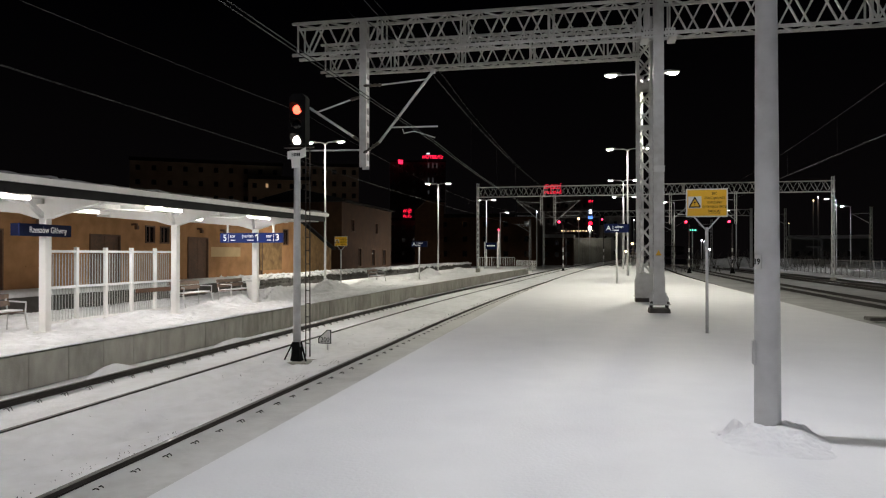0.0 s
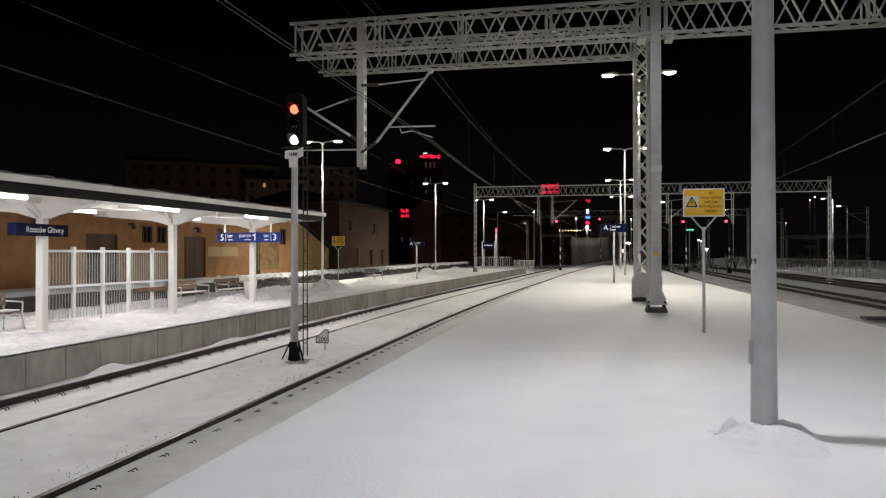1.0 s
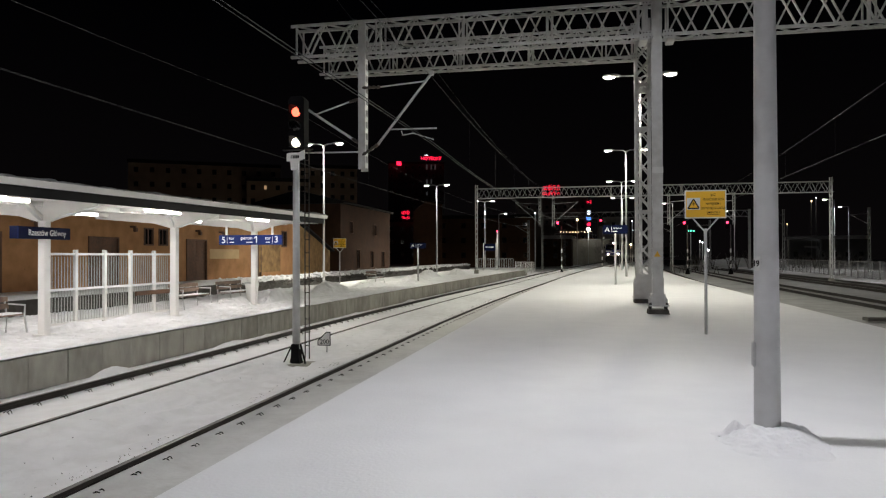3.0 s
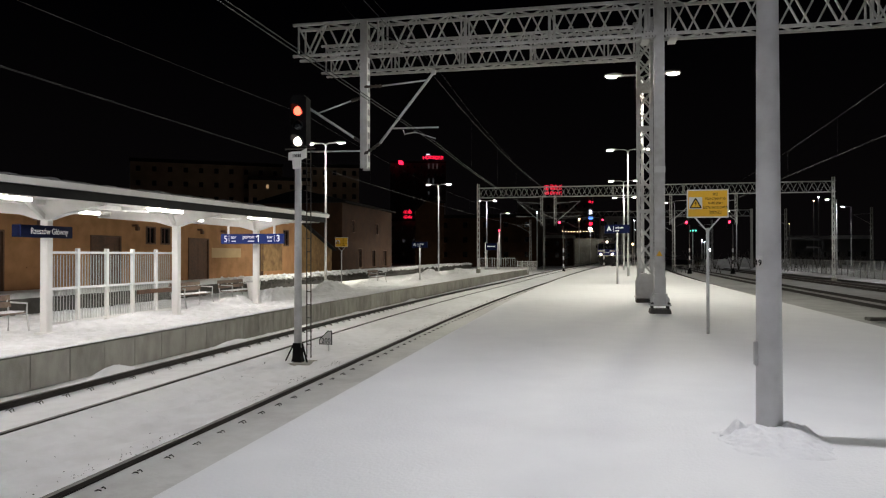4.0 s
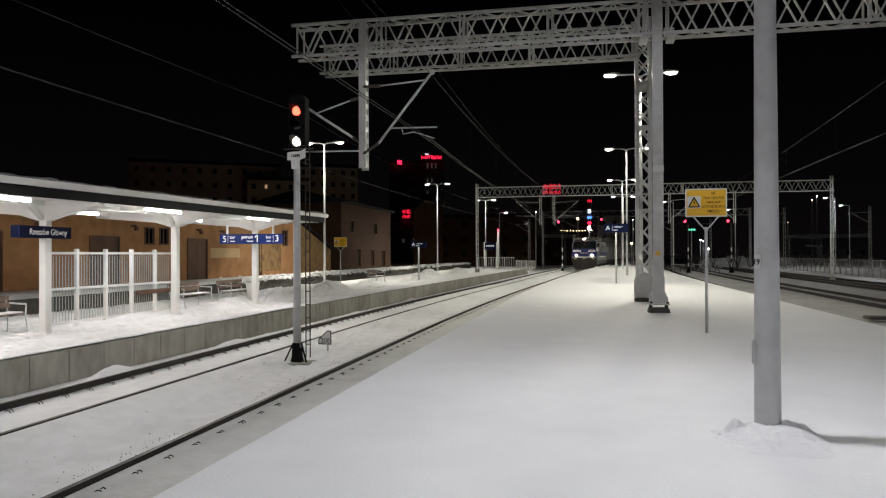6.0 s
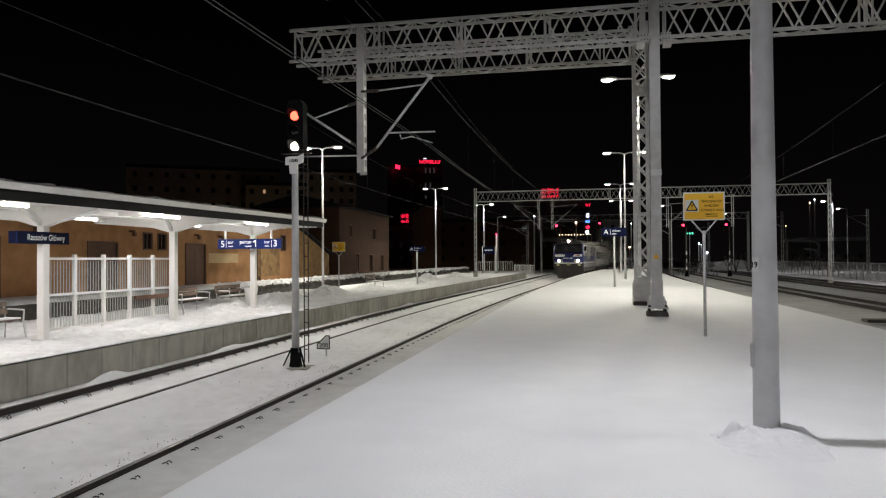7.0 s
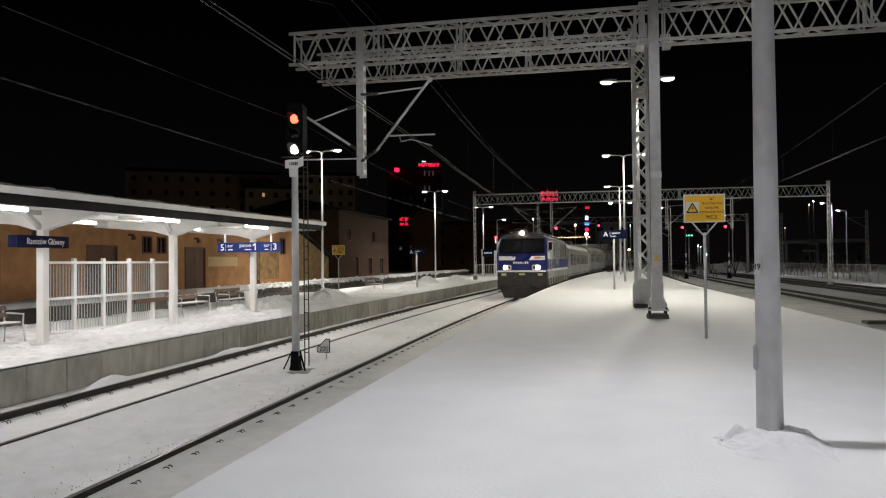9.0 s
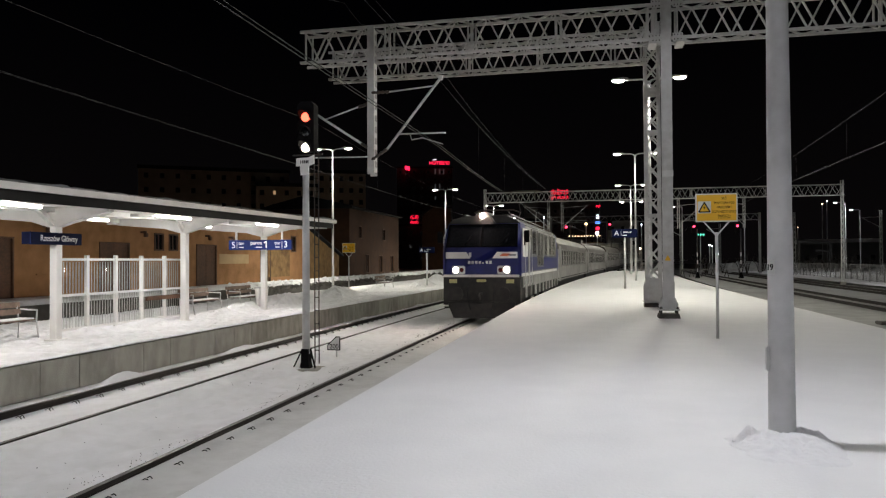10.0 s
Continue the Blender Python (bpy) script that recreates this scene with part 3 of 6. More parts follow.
lamp_post((-16.0, 128.0, P1), 9.3, (1,), "distant grey single-armed lamp post", 0, WARM)

# ---- canopy of the low platform ----
canopy = thing("platform_canopy", "white steel platform canopy with a dark fascia, lit by tubes", "canopy", "", (0, 0, P1))
CX = -12.1


def lift(y):
    """The canopy's roof climbs gently along the platform."""
    return 0.0112 * (y - 12.0)


def sloped(bm, outline, y0, y1):
    """The outline (x, z) pulled along the canopy, following its climb."""
    loft(bm, [[(x, y, z + lift(y)) for x, z in outline] for y in (y0, y1)])


for y in (3.6, 8.7, 13.9, 19.05, 24.2):
    dz = lift(y)
    bm = B()
    box(bm, CX - 0.095, y - 0.095, -0.02, CX + 0.095, y + 0.095, 2.66 + dz, 0.015)
    column = part("column", bm, WHITE_PAINT, canopy, "white square steel column")
    bm = B()
    box(bm, CX - 0.17, y - 0.17, -0.01, CX + 0.17, y + 0.17, 0.03)
    part("base_plate", bm, WHITE_PAINT, column)
    bm = B()
    prism(bm, tuple((x, z + dz) for x, z in ((CX - 0.13, 2.55), (CX + 0.13, 2.55), (CX + 0.6, 2.70), (CX + 1.45, 2.88), (CX + 1.45, 3.0), (CX - 2.6, 3.0), (CX - 2.6, 2.84), (CX - 0.6, 2.68))), "y", y - 0.09, y + 0.09)
    part("bracket", bm, WHITE_PAINT, canopy, "white tapered bracket arm")
    for s in (-1, 1):
        bm = B()
        bar(bm, (CX, y + s * 0.1, 2.62 + dz), (CX + 0.5, y + s * 1.2, 2.97 + lift(y + s * 1.2)), 0.09, 0.12)
        part("knee_brace", bm, WHITE_PAINT, canopy)
for y in (1.0, 6.15, 11.3, 16.5, 21.6, 26.6):
    bm = B()
    box(bm, CX - 2.7, y - 0.05, 2.9 + lift(y), CX + 1.5, y + 0.05, 3.0 + lift(y))
    part("cross_beam", bm, WHITE_PAINT, canopy)
bm = B()
sloped(bm, ((CX + 1.6, 3.0), (CX + 1.6, 3.06), (CX - 2.8, 3.06), (CX - 2.8, 3.0)), -8, 27.0)
part("ceiling_sheet", bm, WHITE_PAINT, canopy)
for x in (CX - 2.2, CX):
    bm = B()
    sloped(bm, ((x - 0.05, 2.88), (x + 0.05, 2.88), (x + 0.05, 3.0), (x - 0.05, 3.0)), -8, 27.0)
    part("purlin", bm, WHITE_PAINT, canopy)
for x, name in ((CX + 1.615, "fascia"), (CX - 2.815, "rear_fascia")):
    bm = B()
    sloped(bm, ((x - 0.015, 2.915), (x + 0.015, 2.915), (x + 0.015, 3.13), (x - 0.015, 3.13)), -8, 27.0)
    part(name, bm, ROOF_DARK, canopy, "dark metal fascia")
bm = B()
sloped(bm, ((CX + 1.58, 3.12), (CX + 1.70, 3.12), (CX + 1.73, 3.25), (CX + 1.715, 3.25), (CX + 1.69, 3.135), (CX + 1.58, 3.135)), -8, 27.2)
part("gutter", bm, WHITE_PAINT, canopy, "white metal gutter")
for k in range(34):
    bm = B()
    y = -7.5 + 1.03 * k
    box(bm, CX + 1.5, y - 0.012, 3.25 + lift(y), CX + 1.74, y + 0.012, 3.262 + lift(y))
    part("gutter_strap", bm, DARK_STEEL, canopy)
bm = B()
sloped(bm, ((CX - 2.8, 3.06), (CX + 1.6, 3.06), (CX + 1.6, 3.24), (CX - 2.8, 3.3)), -8, 27.0)
part("roof_deck", bm, ROOF_GREY, canopy, "dark sheet roof")
# thin broken crust of old snow along the roof's edge
bm = B()
prev = None
for k in range(1176):
    y = -8 + 0.03 * k
    lump = max(0.004, 0.065 + 0.05 * noise.noise(Vector((1.7, y * 1.3, 2))) + 0.05 * noise.noise(Vector((4.1, y * 4.5, 7))) + 0.03 * noise.noise(Vector((2.1, y * 15.0, 3))))
    out = 0.05 * noise.noise(Vector((8.0, y * 3.0, 1))) + 0.03 * noise.noise(Vector((3.0, y * 13.0, 1)))
    z = 3.245 + lift(y)
    cur = [bm.verts.new((CX + x, y, z + h)) for x, h in ((-2.8, 0.06), (0.2, 0.06 + lump * 0.3), (1.1, 0.03 + lump * 0.4), (1.42 + out, lump + 0.01), (1.6 + out, lump * 0.75), (1.64 + out, 0.0))]
    if prev:
        for j in range(5):
            bm.faces.new((prev[j], prev[j + 1], cur[j + 1], cur[j]))
    prev = cur
part("snow_crust", bm, OLD_ICE, canopy, "thin broken crust of old snow on the roof")
for x, ys in ((-11.0, (6.0, 11.45, 16.82, 22.28)), (-13.6, (11.6, 16.95, 22.4))):
    half = 0.76 if x > -12 else 0.65
    for y in ys:
        dz = lift(y)
        bm = B()
        box(bm, x - 0.06, y - half - 0.03, 2.93 + dz, x + 0.06, y + half + 0.03, 3.0 + dz, 0.01)
        fit_body = part("tube_lamp", bm, WHITE_PAINT, canopy, "white tube lamp fitting")
        bm = B()
        tube(bm, ((x, y - half, 2.895 + dz), (x, y + half, 2.895 + dz)), 0.034, 10)
        part("glowing_tube", bm, TUBE, fit_body, "glowing fluorescent tube")
        lamp("tube_light", "AREA", (x, y, P1 + 2.82 + dz), 29, (1, 0.955, 0.92), 0.06, size_y=2 * half)

# The first post stands out of view, added to brighten the snow bank.
for x, y in ((28.5, 62.0), (33.6, 108.0), (41.0, 125.0), (30.0, 127.0), (12.2, 110.0), (25.0, 132.0)):
    lamp_post((x, y, RH), 10.0, (-1,), "single-armed grey lamp post beyond the tracks", 1900 if y < 115 and x > 20 else 300, (0.97, 0.97, 1.0))

# ---- drop post and cantilevers under the front gantry ----
drop = thing("drop_post", "grey hanging steel post with insulated wire brackets, fixed to the gantry", "catenary post", "drop posts", (-6.28, 19.2, 0))
bm = B()
prism(bm, ((-0.13, -0.02), (0.07, -0.02), (0.07, 0.06), (0.055, 0.06), (0.055, 0.0), (-0.115, 0.0), (-0.115, 0.06), (-0.13, 0.06)), "z", 4.0, 8.21)
part("front_channel", bm, GREY_PAINT, drop)
bm = B()
box(bm, -0.13, 0.24, 3.96, 0.07, 0.26, 8.21)
part("back_channel", bm, GREY_PAINT, drop)
bm = B()
box(bm, -0.012, 0, 0, 0.012, 0.26, 0.14)
BATTEN = finish("batten", bm, GREY_PAINT)
for k in range(13):
    for x in (-0.12, 0.06):
        inst("batten", BATTEN, drop, Matrix.Translation((x, -0.01, 4.05 + k * 0.33)))


def cantilever(side, pts, label):
    """A bracket of tubes with ribbed insulators; pts in the drop post's space."""
    ob = thing("wire_bracket", label, "wire bracket", "wire brackets", (-6.36 if side > 0 else -6.28, 19.2, -0.05))
    bm = B()
    tube(bm, (pts["tube"][1], pts["tube"][2]), 0.035, 10)
    part("stay_tube", bm, GALV, ob)
    bm = B()
    insulator(bm, pts["tube"][0], pts["tube"][1])
    part("insulator", bm, DARK_STEEL, ob)
    bm = B()
    tube(bm, (pts["tie"][1], pts["tie"][2]), 0.022, 8)
    part("top_tie", bm, GALV, ob)
    bm = B()
    insulator(bm, pts["tie"][0], pts["tie"][1])
    part("insulator", bm, DARK_STEEL, ob)
    bm = B()
    tube(bm, pts["reg"], 0.022, 8)
    part("registration_arm", bm, GALV, ob)
    if "steady" in pts:
        bm = B()
        tube(bm, pts["steady"], 0.015, 6)
        part("steady_arm", bm, GALV, ob)
    bm = B()
    p = pts["tube"][2]
    box(bm, p[0] - 0.06, -0.06, p[2] - 0.05, p[0] + 0.06, 0.06, p[2] + 0.07, 0.01)
    part("clamp", bm, GALV, ob)
    return ob


cantilever(1, {"tube": ((0.07, 0, 4.45), (0.53, 0, 4.74), (2.08, 0, 6.66)), "tie": ((0.07, 0, 6.36), (0.6, 0, 6.36), (1.95, 0, 6.46)),
               "reg": ((0.83, 0, 5.15), (2.22, 0, 5.13)), "steady": ((1.21, 0, 5.1), (1.25, 0, 4.97), (1.55, 0, 5.02), (2.14, 0, 4.82))},
           "grey tube bracket holding the near contact wires")
cantilever(-1, {"tube": ((-0.13, 0, 4.81), (-0.32, 0, 4.93), (-1.72, 0, 5.85)), "tie": ((-0.13, 0, 6.04), (-0.4, 0, 5.98), (-1.42, 0, 5.66)),
                "reg": ((-0.1, 0, 4.54), (-1.75, 0, 4.57))}, "grey tube bracket holding the farther contact wires")

# ---- wires ----
def wire(label, x, follow, spans, z_at, sag, r, gap=0.0):
    """A wire over a track: hung at the span ends, sagging between."""
    ob = thing("overhead_wire", label, "overhead wire", "overhead wires")
    for g in ((-gap / 2, gap / 2) if gap else (0,)):
        pts = []
        for ya, yb in zip(spans, spans[1:]):
            for k in range(13):
                if k == 12 and yb != spans[-1]:
                    continue
                u = k / 12
                y = ya + (yb - ya) * u
                pts.append((x + g + follow * bend(y), y, z_at - sag * 4 * u * (1 - u)))
        bm = B()
        tube(bm, pts, r, 5)
        part("strand", bm, WIRE, ob)
    return ob


SPANS = (-32, 19.3, 70, 120, 170)
wire("pair of grey contact wires over the track", -4.30, 1.0, SPANS, 4.70, 0.2, 0.008, 0.09)
wire("twisted grey carrier cable over the track", -4.32, 1.0, SPANS, 6.57, 0.2, 0.005)
wire("thin grey auxiliary cable over the track", -4.05, 1.0, SPANS, 6.55, 0.36, 0.003)
wire("pair of grey contact wires over the track", -8.25, 1.0, SPANS, 4.25, 0.03, 0.0042, 0.05)
wire("twisted grey carrier cable over the track", -8.1, 1.0, SPANS, 5.6, 0.6, 0.004)
wire("grey contact wire over the farther track", 8.0, 0.5, SPANS, 4.85, 0.03, 0.004, 0.05)
wire("grey carrier cable over the farther track", 8.0, 0.5, SPANS, 6.4, 0.7, 0.0045)
droppers = thing("wire_droppers", "thin droppers hanging between carrier cable and contact wires", "dropper", "", kind="")
for x, za, zc, sag in ((-4.31, 4.70, 6.57, 0.2), (-8.18, 4.25, 5.6, 0.6), (8.0, 4.85, 6.4, 0.7)):
    for ya, yb in ((19.3, 70),):
        for k in range(1, 8):
            u = k / 8
            y = ya + (yb - ya) * u
            bm = B()
            xx = x + (1.0 if x < 0 else 0.5) * bend(y)
            tube(bm, ((xx, y, za), (xx, y, zc - sag * 4 * u * (1 - u))), 0.0025, 4)
            part("dropper", bm, WIRE, droppers)
feeder = thing("feeder_cable", "slack dark feeder cable hanging from the gantry girders", "cable")
bm = B()
tube(bm, ((-7.9, 19.3, 9.2), (-7.5, 19.25, 9.08), (-7.1, 19.22, 8.95), (-6.85, 19.2, 8.6), (-6.6, 19.2, 8.3), (-6.3, 19.25, 8.22), (-5.9, 19.5, 7.9), (-5.2, 19.9, 7.6)), 0.012, 6)
part("cable", bm, WIRE, feeder)

# hangers of the distant gantry
for x, side in ((-4.7, 1), (-3.4, 1), (7.4, -1), (13.2, -1)):
    ob = thing("drop_post", "distant hanging steel post under the long gantry", "catenary post", "drop posts", (x, 69.9, 0))
    bm = B()
    for sx in (-0.09, 0.09):
        bar(bm, (sx, 0, 4.4), (sx, 0, 7.4), 0.05)
    for k in range(8):
        bar(bm, (-0.09, 0, 4.6 + 0.35 * k), (0.09, 0, 4.75 + 0.35 * k), 0.04)
    part("post", bm, GREY_PAINT, ob)
    bm = B()
    s = -1 if x in (-4.7, 13.2) else 1
    tube(bm, ((0, 0, 4.7), (s * 2.4, 0, 6.8)), 0.025, 6)
    part("stay_tube", bm, GALV, ob)
    bm = B()
    tube(bm, ((0, 0, 6.6), (s * 2.3, 0, 6.75)), 0.018, 6)
    part("top_tie", bm, GALV, ob)
    bm = B()
    tube(bm, ((s * 0.7, 0, 5.3), (s * 2.5, 0, 5.35)), 0.018, 6)
    part("registration_arm", bm, GALV, ob)

# ---- signal between the tracks ----
SZ = RH - 0.13
signal = thing("railway_signal", "grey signal mast with a black head showing red and white lights", "railway signal", "", (-6.45, 14.92, SZ))
bm = B()
tube(bm, ((0, 0, 0.35), (0, 0, 2.5), (0, 0, 4.65)), (0.088, 0.08, 0.072), 18)
part("pole", bm, GALV, signal)
bm = B()
box(bm, -0.34, -0.3, -0.04, 0.34, 0.32, 0.03, 0.012)
part("base_plate", bm, CONCRETE, signal)
bm = B()
prism(bm, ((-0.125, 0.03), (0.125, 0.03), (0.09, 0.16), (0.078, 0.46), (-0.078, 0.46), (-0.09, 0.16)), "y", -0.1, 0.1)
part("base_cone", bm, BLACK, signal)
bm = B()
bar(bm, (-0.27, -0.1, 0.02), (-0.1, -0.02, 0.42), 0.03)
bar(bm, (0.24, -0.05, 0.02), (0.1, 0, 0.45), 0.03)
part("base_stay", bm, BLACK, signal)
ladder = None
for x in (0.12, 0.22):
    bm = B()
    tube(bm, ((x, 0.22, 0.1), (x, 0.2, 4.9)), 0.014, 6)
    ob = part("ladder_stile", bm, DARK_STEEL, signal)
    ladder = ladder or ob
bm = B()
bar(bm, (0.12, 0.21, 0), (0.22, 0.21, 0), 0.018)
RUNG = finish("rung", bm, DARK_STEEL)
for k in range(15):
    inst("rung", RUNG, ladder, Matrix.Translation((0, 0, 0.4 + 0.3 * k)))
bm = B()
prism(bm, ((-0.2, 4.9), (0.19, 4.9), (0.19, 5.95), (0.12, 6.03), (-0.13, 6.03), (-0.2, 5.95)), "y", 0.0, 0.26)
head = part("signal_head", bm, BLACK, signal)


def lens(parent, x, z, r, material, label, y=0.0, hood=True):
    bm = B()
    rings = []
    for k in range(5):
        a = k / 4 * math.pi / 2
        rings.append([bm.verts.new((x + math.cos(i * math.pi / 9) * r * math.cos(a), y - 0.05 * math.sin(a), z + math.sin(i * math.pi / 9) * r * math.cos(a))) for i in range(18)] if k < 4 else None)
    for a, b in zip(rings[:3], rings[1:4]):
        for i in range(18):
            bm.faces.new((a[i], a[(i + 1) % 18], b[(i + 1) % 18], b[i])).smooth = True
    bm.faces.new(rings[3])
    ob = part("lens", bm, material, parent, label)
    if hood:
        bm = B()
        prev = None
        for i in range(13):
            a = math.radians(-20 + 220 * i / 12)
            reach = 0.27 * (0.35 + 0.65 * max(0, math.sin(a)))
            cur = [bm.verts.new((x + math.cos(a) * q, yy, z + math.sin(a) * q)) for q, yy in ((r * 1.1, y), (r * 1.22, y), (r * 1.22, y - reach), (r * 1.1, y - reach))]
            if prev:
                for j in range(4):
                    bm.faces.new((prev[j], prev[(j + 1) % 4], cur[(j + 1) % 4], cur[j]))
            prev = cur
        part("hood", bm, BLACK, parent, "black sun hood")
    return ob


for z, m, lab in ((5.67, RED_LENS, "glowing red lens"), (5.33, DARK_GLASS, "dark unlit lens"), (4.98, WHITE_LENS, "glowing white lens")):
    lens(head, 0.0, z, 0.105, m, lab, -0.01)
bm = B()
prism(bm, ((-0.19, 4.55), (-0.1, 4.55), (-0.085, 4.35), (0.085, 4.35), (0.1, 4.55), (0.24, 4.6), (0.24, 4.8), (0.1, 4.74), (-0.1, 4.74), (-0.19, 4.72)), "y", -0.1, -0.085)
plate = part("name_plate", bm, WHITE_PAINT, signal, "white plate with dark marks")
for k, w in enumerate((0.02, 0.035, 0.035, 0.04, 0.03)):
    bm = B()
    box(bm, -0.085 + k * 0.042, -0.104, 4.61, -0.085 + k * 0.042 + w * 0.8, -0.1, 4.68)
    part("plate_mark", bm, BLACK, plate)
bm = B()
bar(bm, (-0.36, 0.1, 4.83), (0.36, 0.1, 4.83), 0.03)
part("cross_bar", bm, DARK_STEEL, signal)

speed = thing("speed_marker", "small white trapezoid marker reading 200 on a short post in snow", "marker sign", "", (-6.55, 16.9, SZ))
bm = B()
tube(bm, ((0.06, 0.02, -0.05), (0.06, 0.02, 0.3)), 0.02, 8)
part("post", bm, GALV, speed)
bm = B()
prism(bm, ((-0.18, 0.17), (0.16, 0.17), (0.16, 0.52), (0.05, 0.52), (-0.18, 0.3)), "y", -0.005, 0.01)
part("rim", bm, BLACK, speed)
bm = B()
prism(bm, ((-0.155, 0.195), (0.14, 0.195), (0.14, 0.497), (0.06, 0.497), (-0.155, 0.29)), "y", -0.012, -0.005)
board = part("board", bm, SIGN_WHITE, speed)
lettering("digits", "200", 0.16, board, (0.005, -0.014, 0.265), BLACK)

# ---- signs ----
def warning(at, s=1.0, rz=0.0):
    ob = thing("warning_sign", "yellow high-voltage warning sign with black text on a forked grey post", "sign", "warning signs", at, rz)
    bm = B()
    tube(bm, ((0, 0, -0.03), (0, 0, 2.05 * s)), 0.03 * s, 12)
    part("post", bm, GALV, ob)
    for x in (-0.27, 0.27):
        bm = B()
        tube(bm, ((0, 0.005, 1.98 * s), (x * s, 0.005, 2.3 * s)), 0.014 * s, 6)
        part("fork_arm", bm, GALV, ob)
    bm = B()
    box(bm, -0.385 * s, -0.012, 2.25 * s, 0.385 * s, 0.0, 2.8 * s, 0.004)
    part("back_plate", bm, SIGN_WHITE, ob)
    bm = B()
    box(bm, -0.36 * s, -0.02, 2.275 * s, 0.36 * s, -0.013, 2.775 * s)
    board = part("board", bm, YELLOW, ob)
    bm = B()
    box(bm, -0.345 * s, -0.024, 2.42 * s, -0.1 * s, -0.021, 2.65 * s)
    part("pictogram_field", bm, SIGN_WHITE, board)
    bm = B()
    for a, b in (((-0.325, 2.445), (-0.12, 2.445)), ((-0.12, 2.445), (-0.2225, 2.63)), ((-0.2225, 2.63), (-0.325, 2.445))):
        bar(bm, (a[0] * s, -0.027, a[1] * s), (b[0] * s, -0.027, b[1] * s), 0.022 * s, 0.004, up=(0, 1, 0))
    part("triangle", bm, BLACK, board)
    bm = B()
    prism(bm, tuple((x * s, z * s) for x, z in ((-0.325, 2.445), (-0.12, 2.445), (-0.2225, 2.63))), "y", -0.0262, -0.0235)
    part("triangle_field", bm, YELLOW, board)
    bm = B()
    prism(bm, tuple((x * s, z * s) for x, z in ((-0.213, 2.59), (-0.245, 2.52), (-0.222, 2.525), (-0.235, 2.465), (-0.2, 2.545), (-0.222, 2.54))), "y", -0.029, -0.0245)
    part("bolt_symbol", bm, BLACK, board)
    for k, text in enumerate(("SIEĆ", "TRAKCYJNA POD", "NAPIĘCIEM !", "DOTKNIĘCIE GROZI", "ŚMIERCIĄ !")):
        lettering("text_line", text, 0.062 * s, board, (0.14 * s, -0.022, (2.70 - 0.085 * k) * s), BLACK, stretch=0.78)
    bm = B()
    box(bm, 0.03 * s, -0.024, 2.318 * s, 0.25 * s, -0.021, 2.326 * s)
    part("underline", bm, BLACK, board)
    return ob


warning((2.21, 14.5, 0))
warning((-14.0, 38.6, P1), 1.0)


def sector_sign(at, s, text, dark, post2=False):
    ob = thing("sector_sign", "dark blue sector sign with a white letter on a post", "sign", "sector signs", at)
    bm = B()
    tube(bm, ((0, 0, -0.02), (0, 0, 2.72 * s)), 0.055, 10)
    part("post", bm, GALV, ob)
    bm = B()
    box(bm, -0.64 * s, -0.05, 2.68 * s, 0.64 * s, 0.05, 3.14 * s, 0.008)
    board = part("board", bm, NAVY, ob)
    bm = B()
    box(bm, -0.6 * s, -0.058, 2.7 * s, -0.24 * s, -0.052, 3.12 * s)
    part("letter_field", bm, NAVY, board)
    lettering("letter", "A", 0.36 * s, board, (-0.42 * s, -0.062, 2.91 * s), WHITE)
    bm = B()
    box(bm, -0.2 * s, -0.058, 2.76 * s, -0.185 * s, -0.052, 3.06 * s)
    part("divider", bm, WHITE, board)
    lettering("word", "sektor", 0.17 * s, board, (0.12 * s, -0.056, 2.98 * s), WHITE)
    bm = B()
    box(bm, -0.13 * s, -0.058, 2.79 * s, 0.1 * s, -0.052, 2.83 * s)
    part("small_line", bm, WHITE, board)
    return ob


sector_sign((1.36, 38.5, 0), 1.0, "A", True)
sector_sign((-11.35, 46.7, P1), 0.85, "A", True)

name_box = thing("station_name_sign", "dark blue station name box with white lettering round a column", "sign", "", (-12.1, 13.86, 0))
bm = B()
box(bm, -0.1, -0.85, 1.93, 0.12, 0.72, 2.2, 0.006)
body = part("sign_box", bm, NAVY, name_box)
lettering("name", "Rzeszów Główny", 0.19, body, (0.124, 0.0, 2.065), WHITE, (90, 0, 90), stretch=0.85)
bm = B()
box(bm, 0.12, -0.86, 1.92, 0.126, -0.84, 2.21)
part("edge_trim", bm, BLUE_SIGN, body)

direction = thing("direction_sign", "blue hanging platform sign with white track numbers", "sign", "", (-12.02, 23.75, 0))
bm = B()
box(bm, -1.23, -0.06, 1.95, 1.23, 0.06, 2.31, 0.008)
body = part("sign_box", bm, BLUE_SIGN, direction)
for text, size, x, z in (("5", 0.33, -1.03, 2.12), ("tor", 0.17, -0.72, 2.19), ("peron", 0.19, -0.13, 2.2), ("1", 0.36, 0.26, 2.13), ("tor", 0.17, 0.70, 2.19), ("3", 0.33, 1.02, 2.13)):
    lettering("lettering", text, size, body, (x, -0.064, z), WHITE)
bm = B()
bar(bm, (0.17, -0.065, 2.19), (0.26, -0.065, 2.25), 0.004, 0.045)
part("numeral_flag", bm, WHITE, body)
for x0, x1 in ((-0.8, -0.62), (-0.15, 0.1), (0.62, 0.78)):
    bm = B()
    box(bm, x0, -0.066, 2.03, x1, -0.06, 2.06)
    part("small_line", bm, WHITE, body)
for x in (-0.9, 0.87):
    bm = B()
    box(bm, x, -0.066, 2.0, x + 0.012, -0.06, 2.26)
    part("divider", bm, WHITE, body)
for x in (-0.95, 0.85):
    bm = B()
    box(bm, x - 0.03, -0.03, 2.3, x + 0.03, 0.03, 2.62)
    part("hanger", bm, WHITE_PAINT, direction)

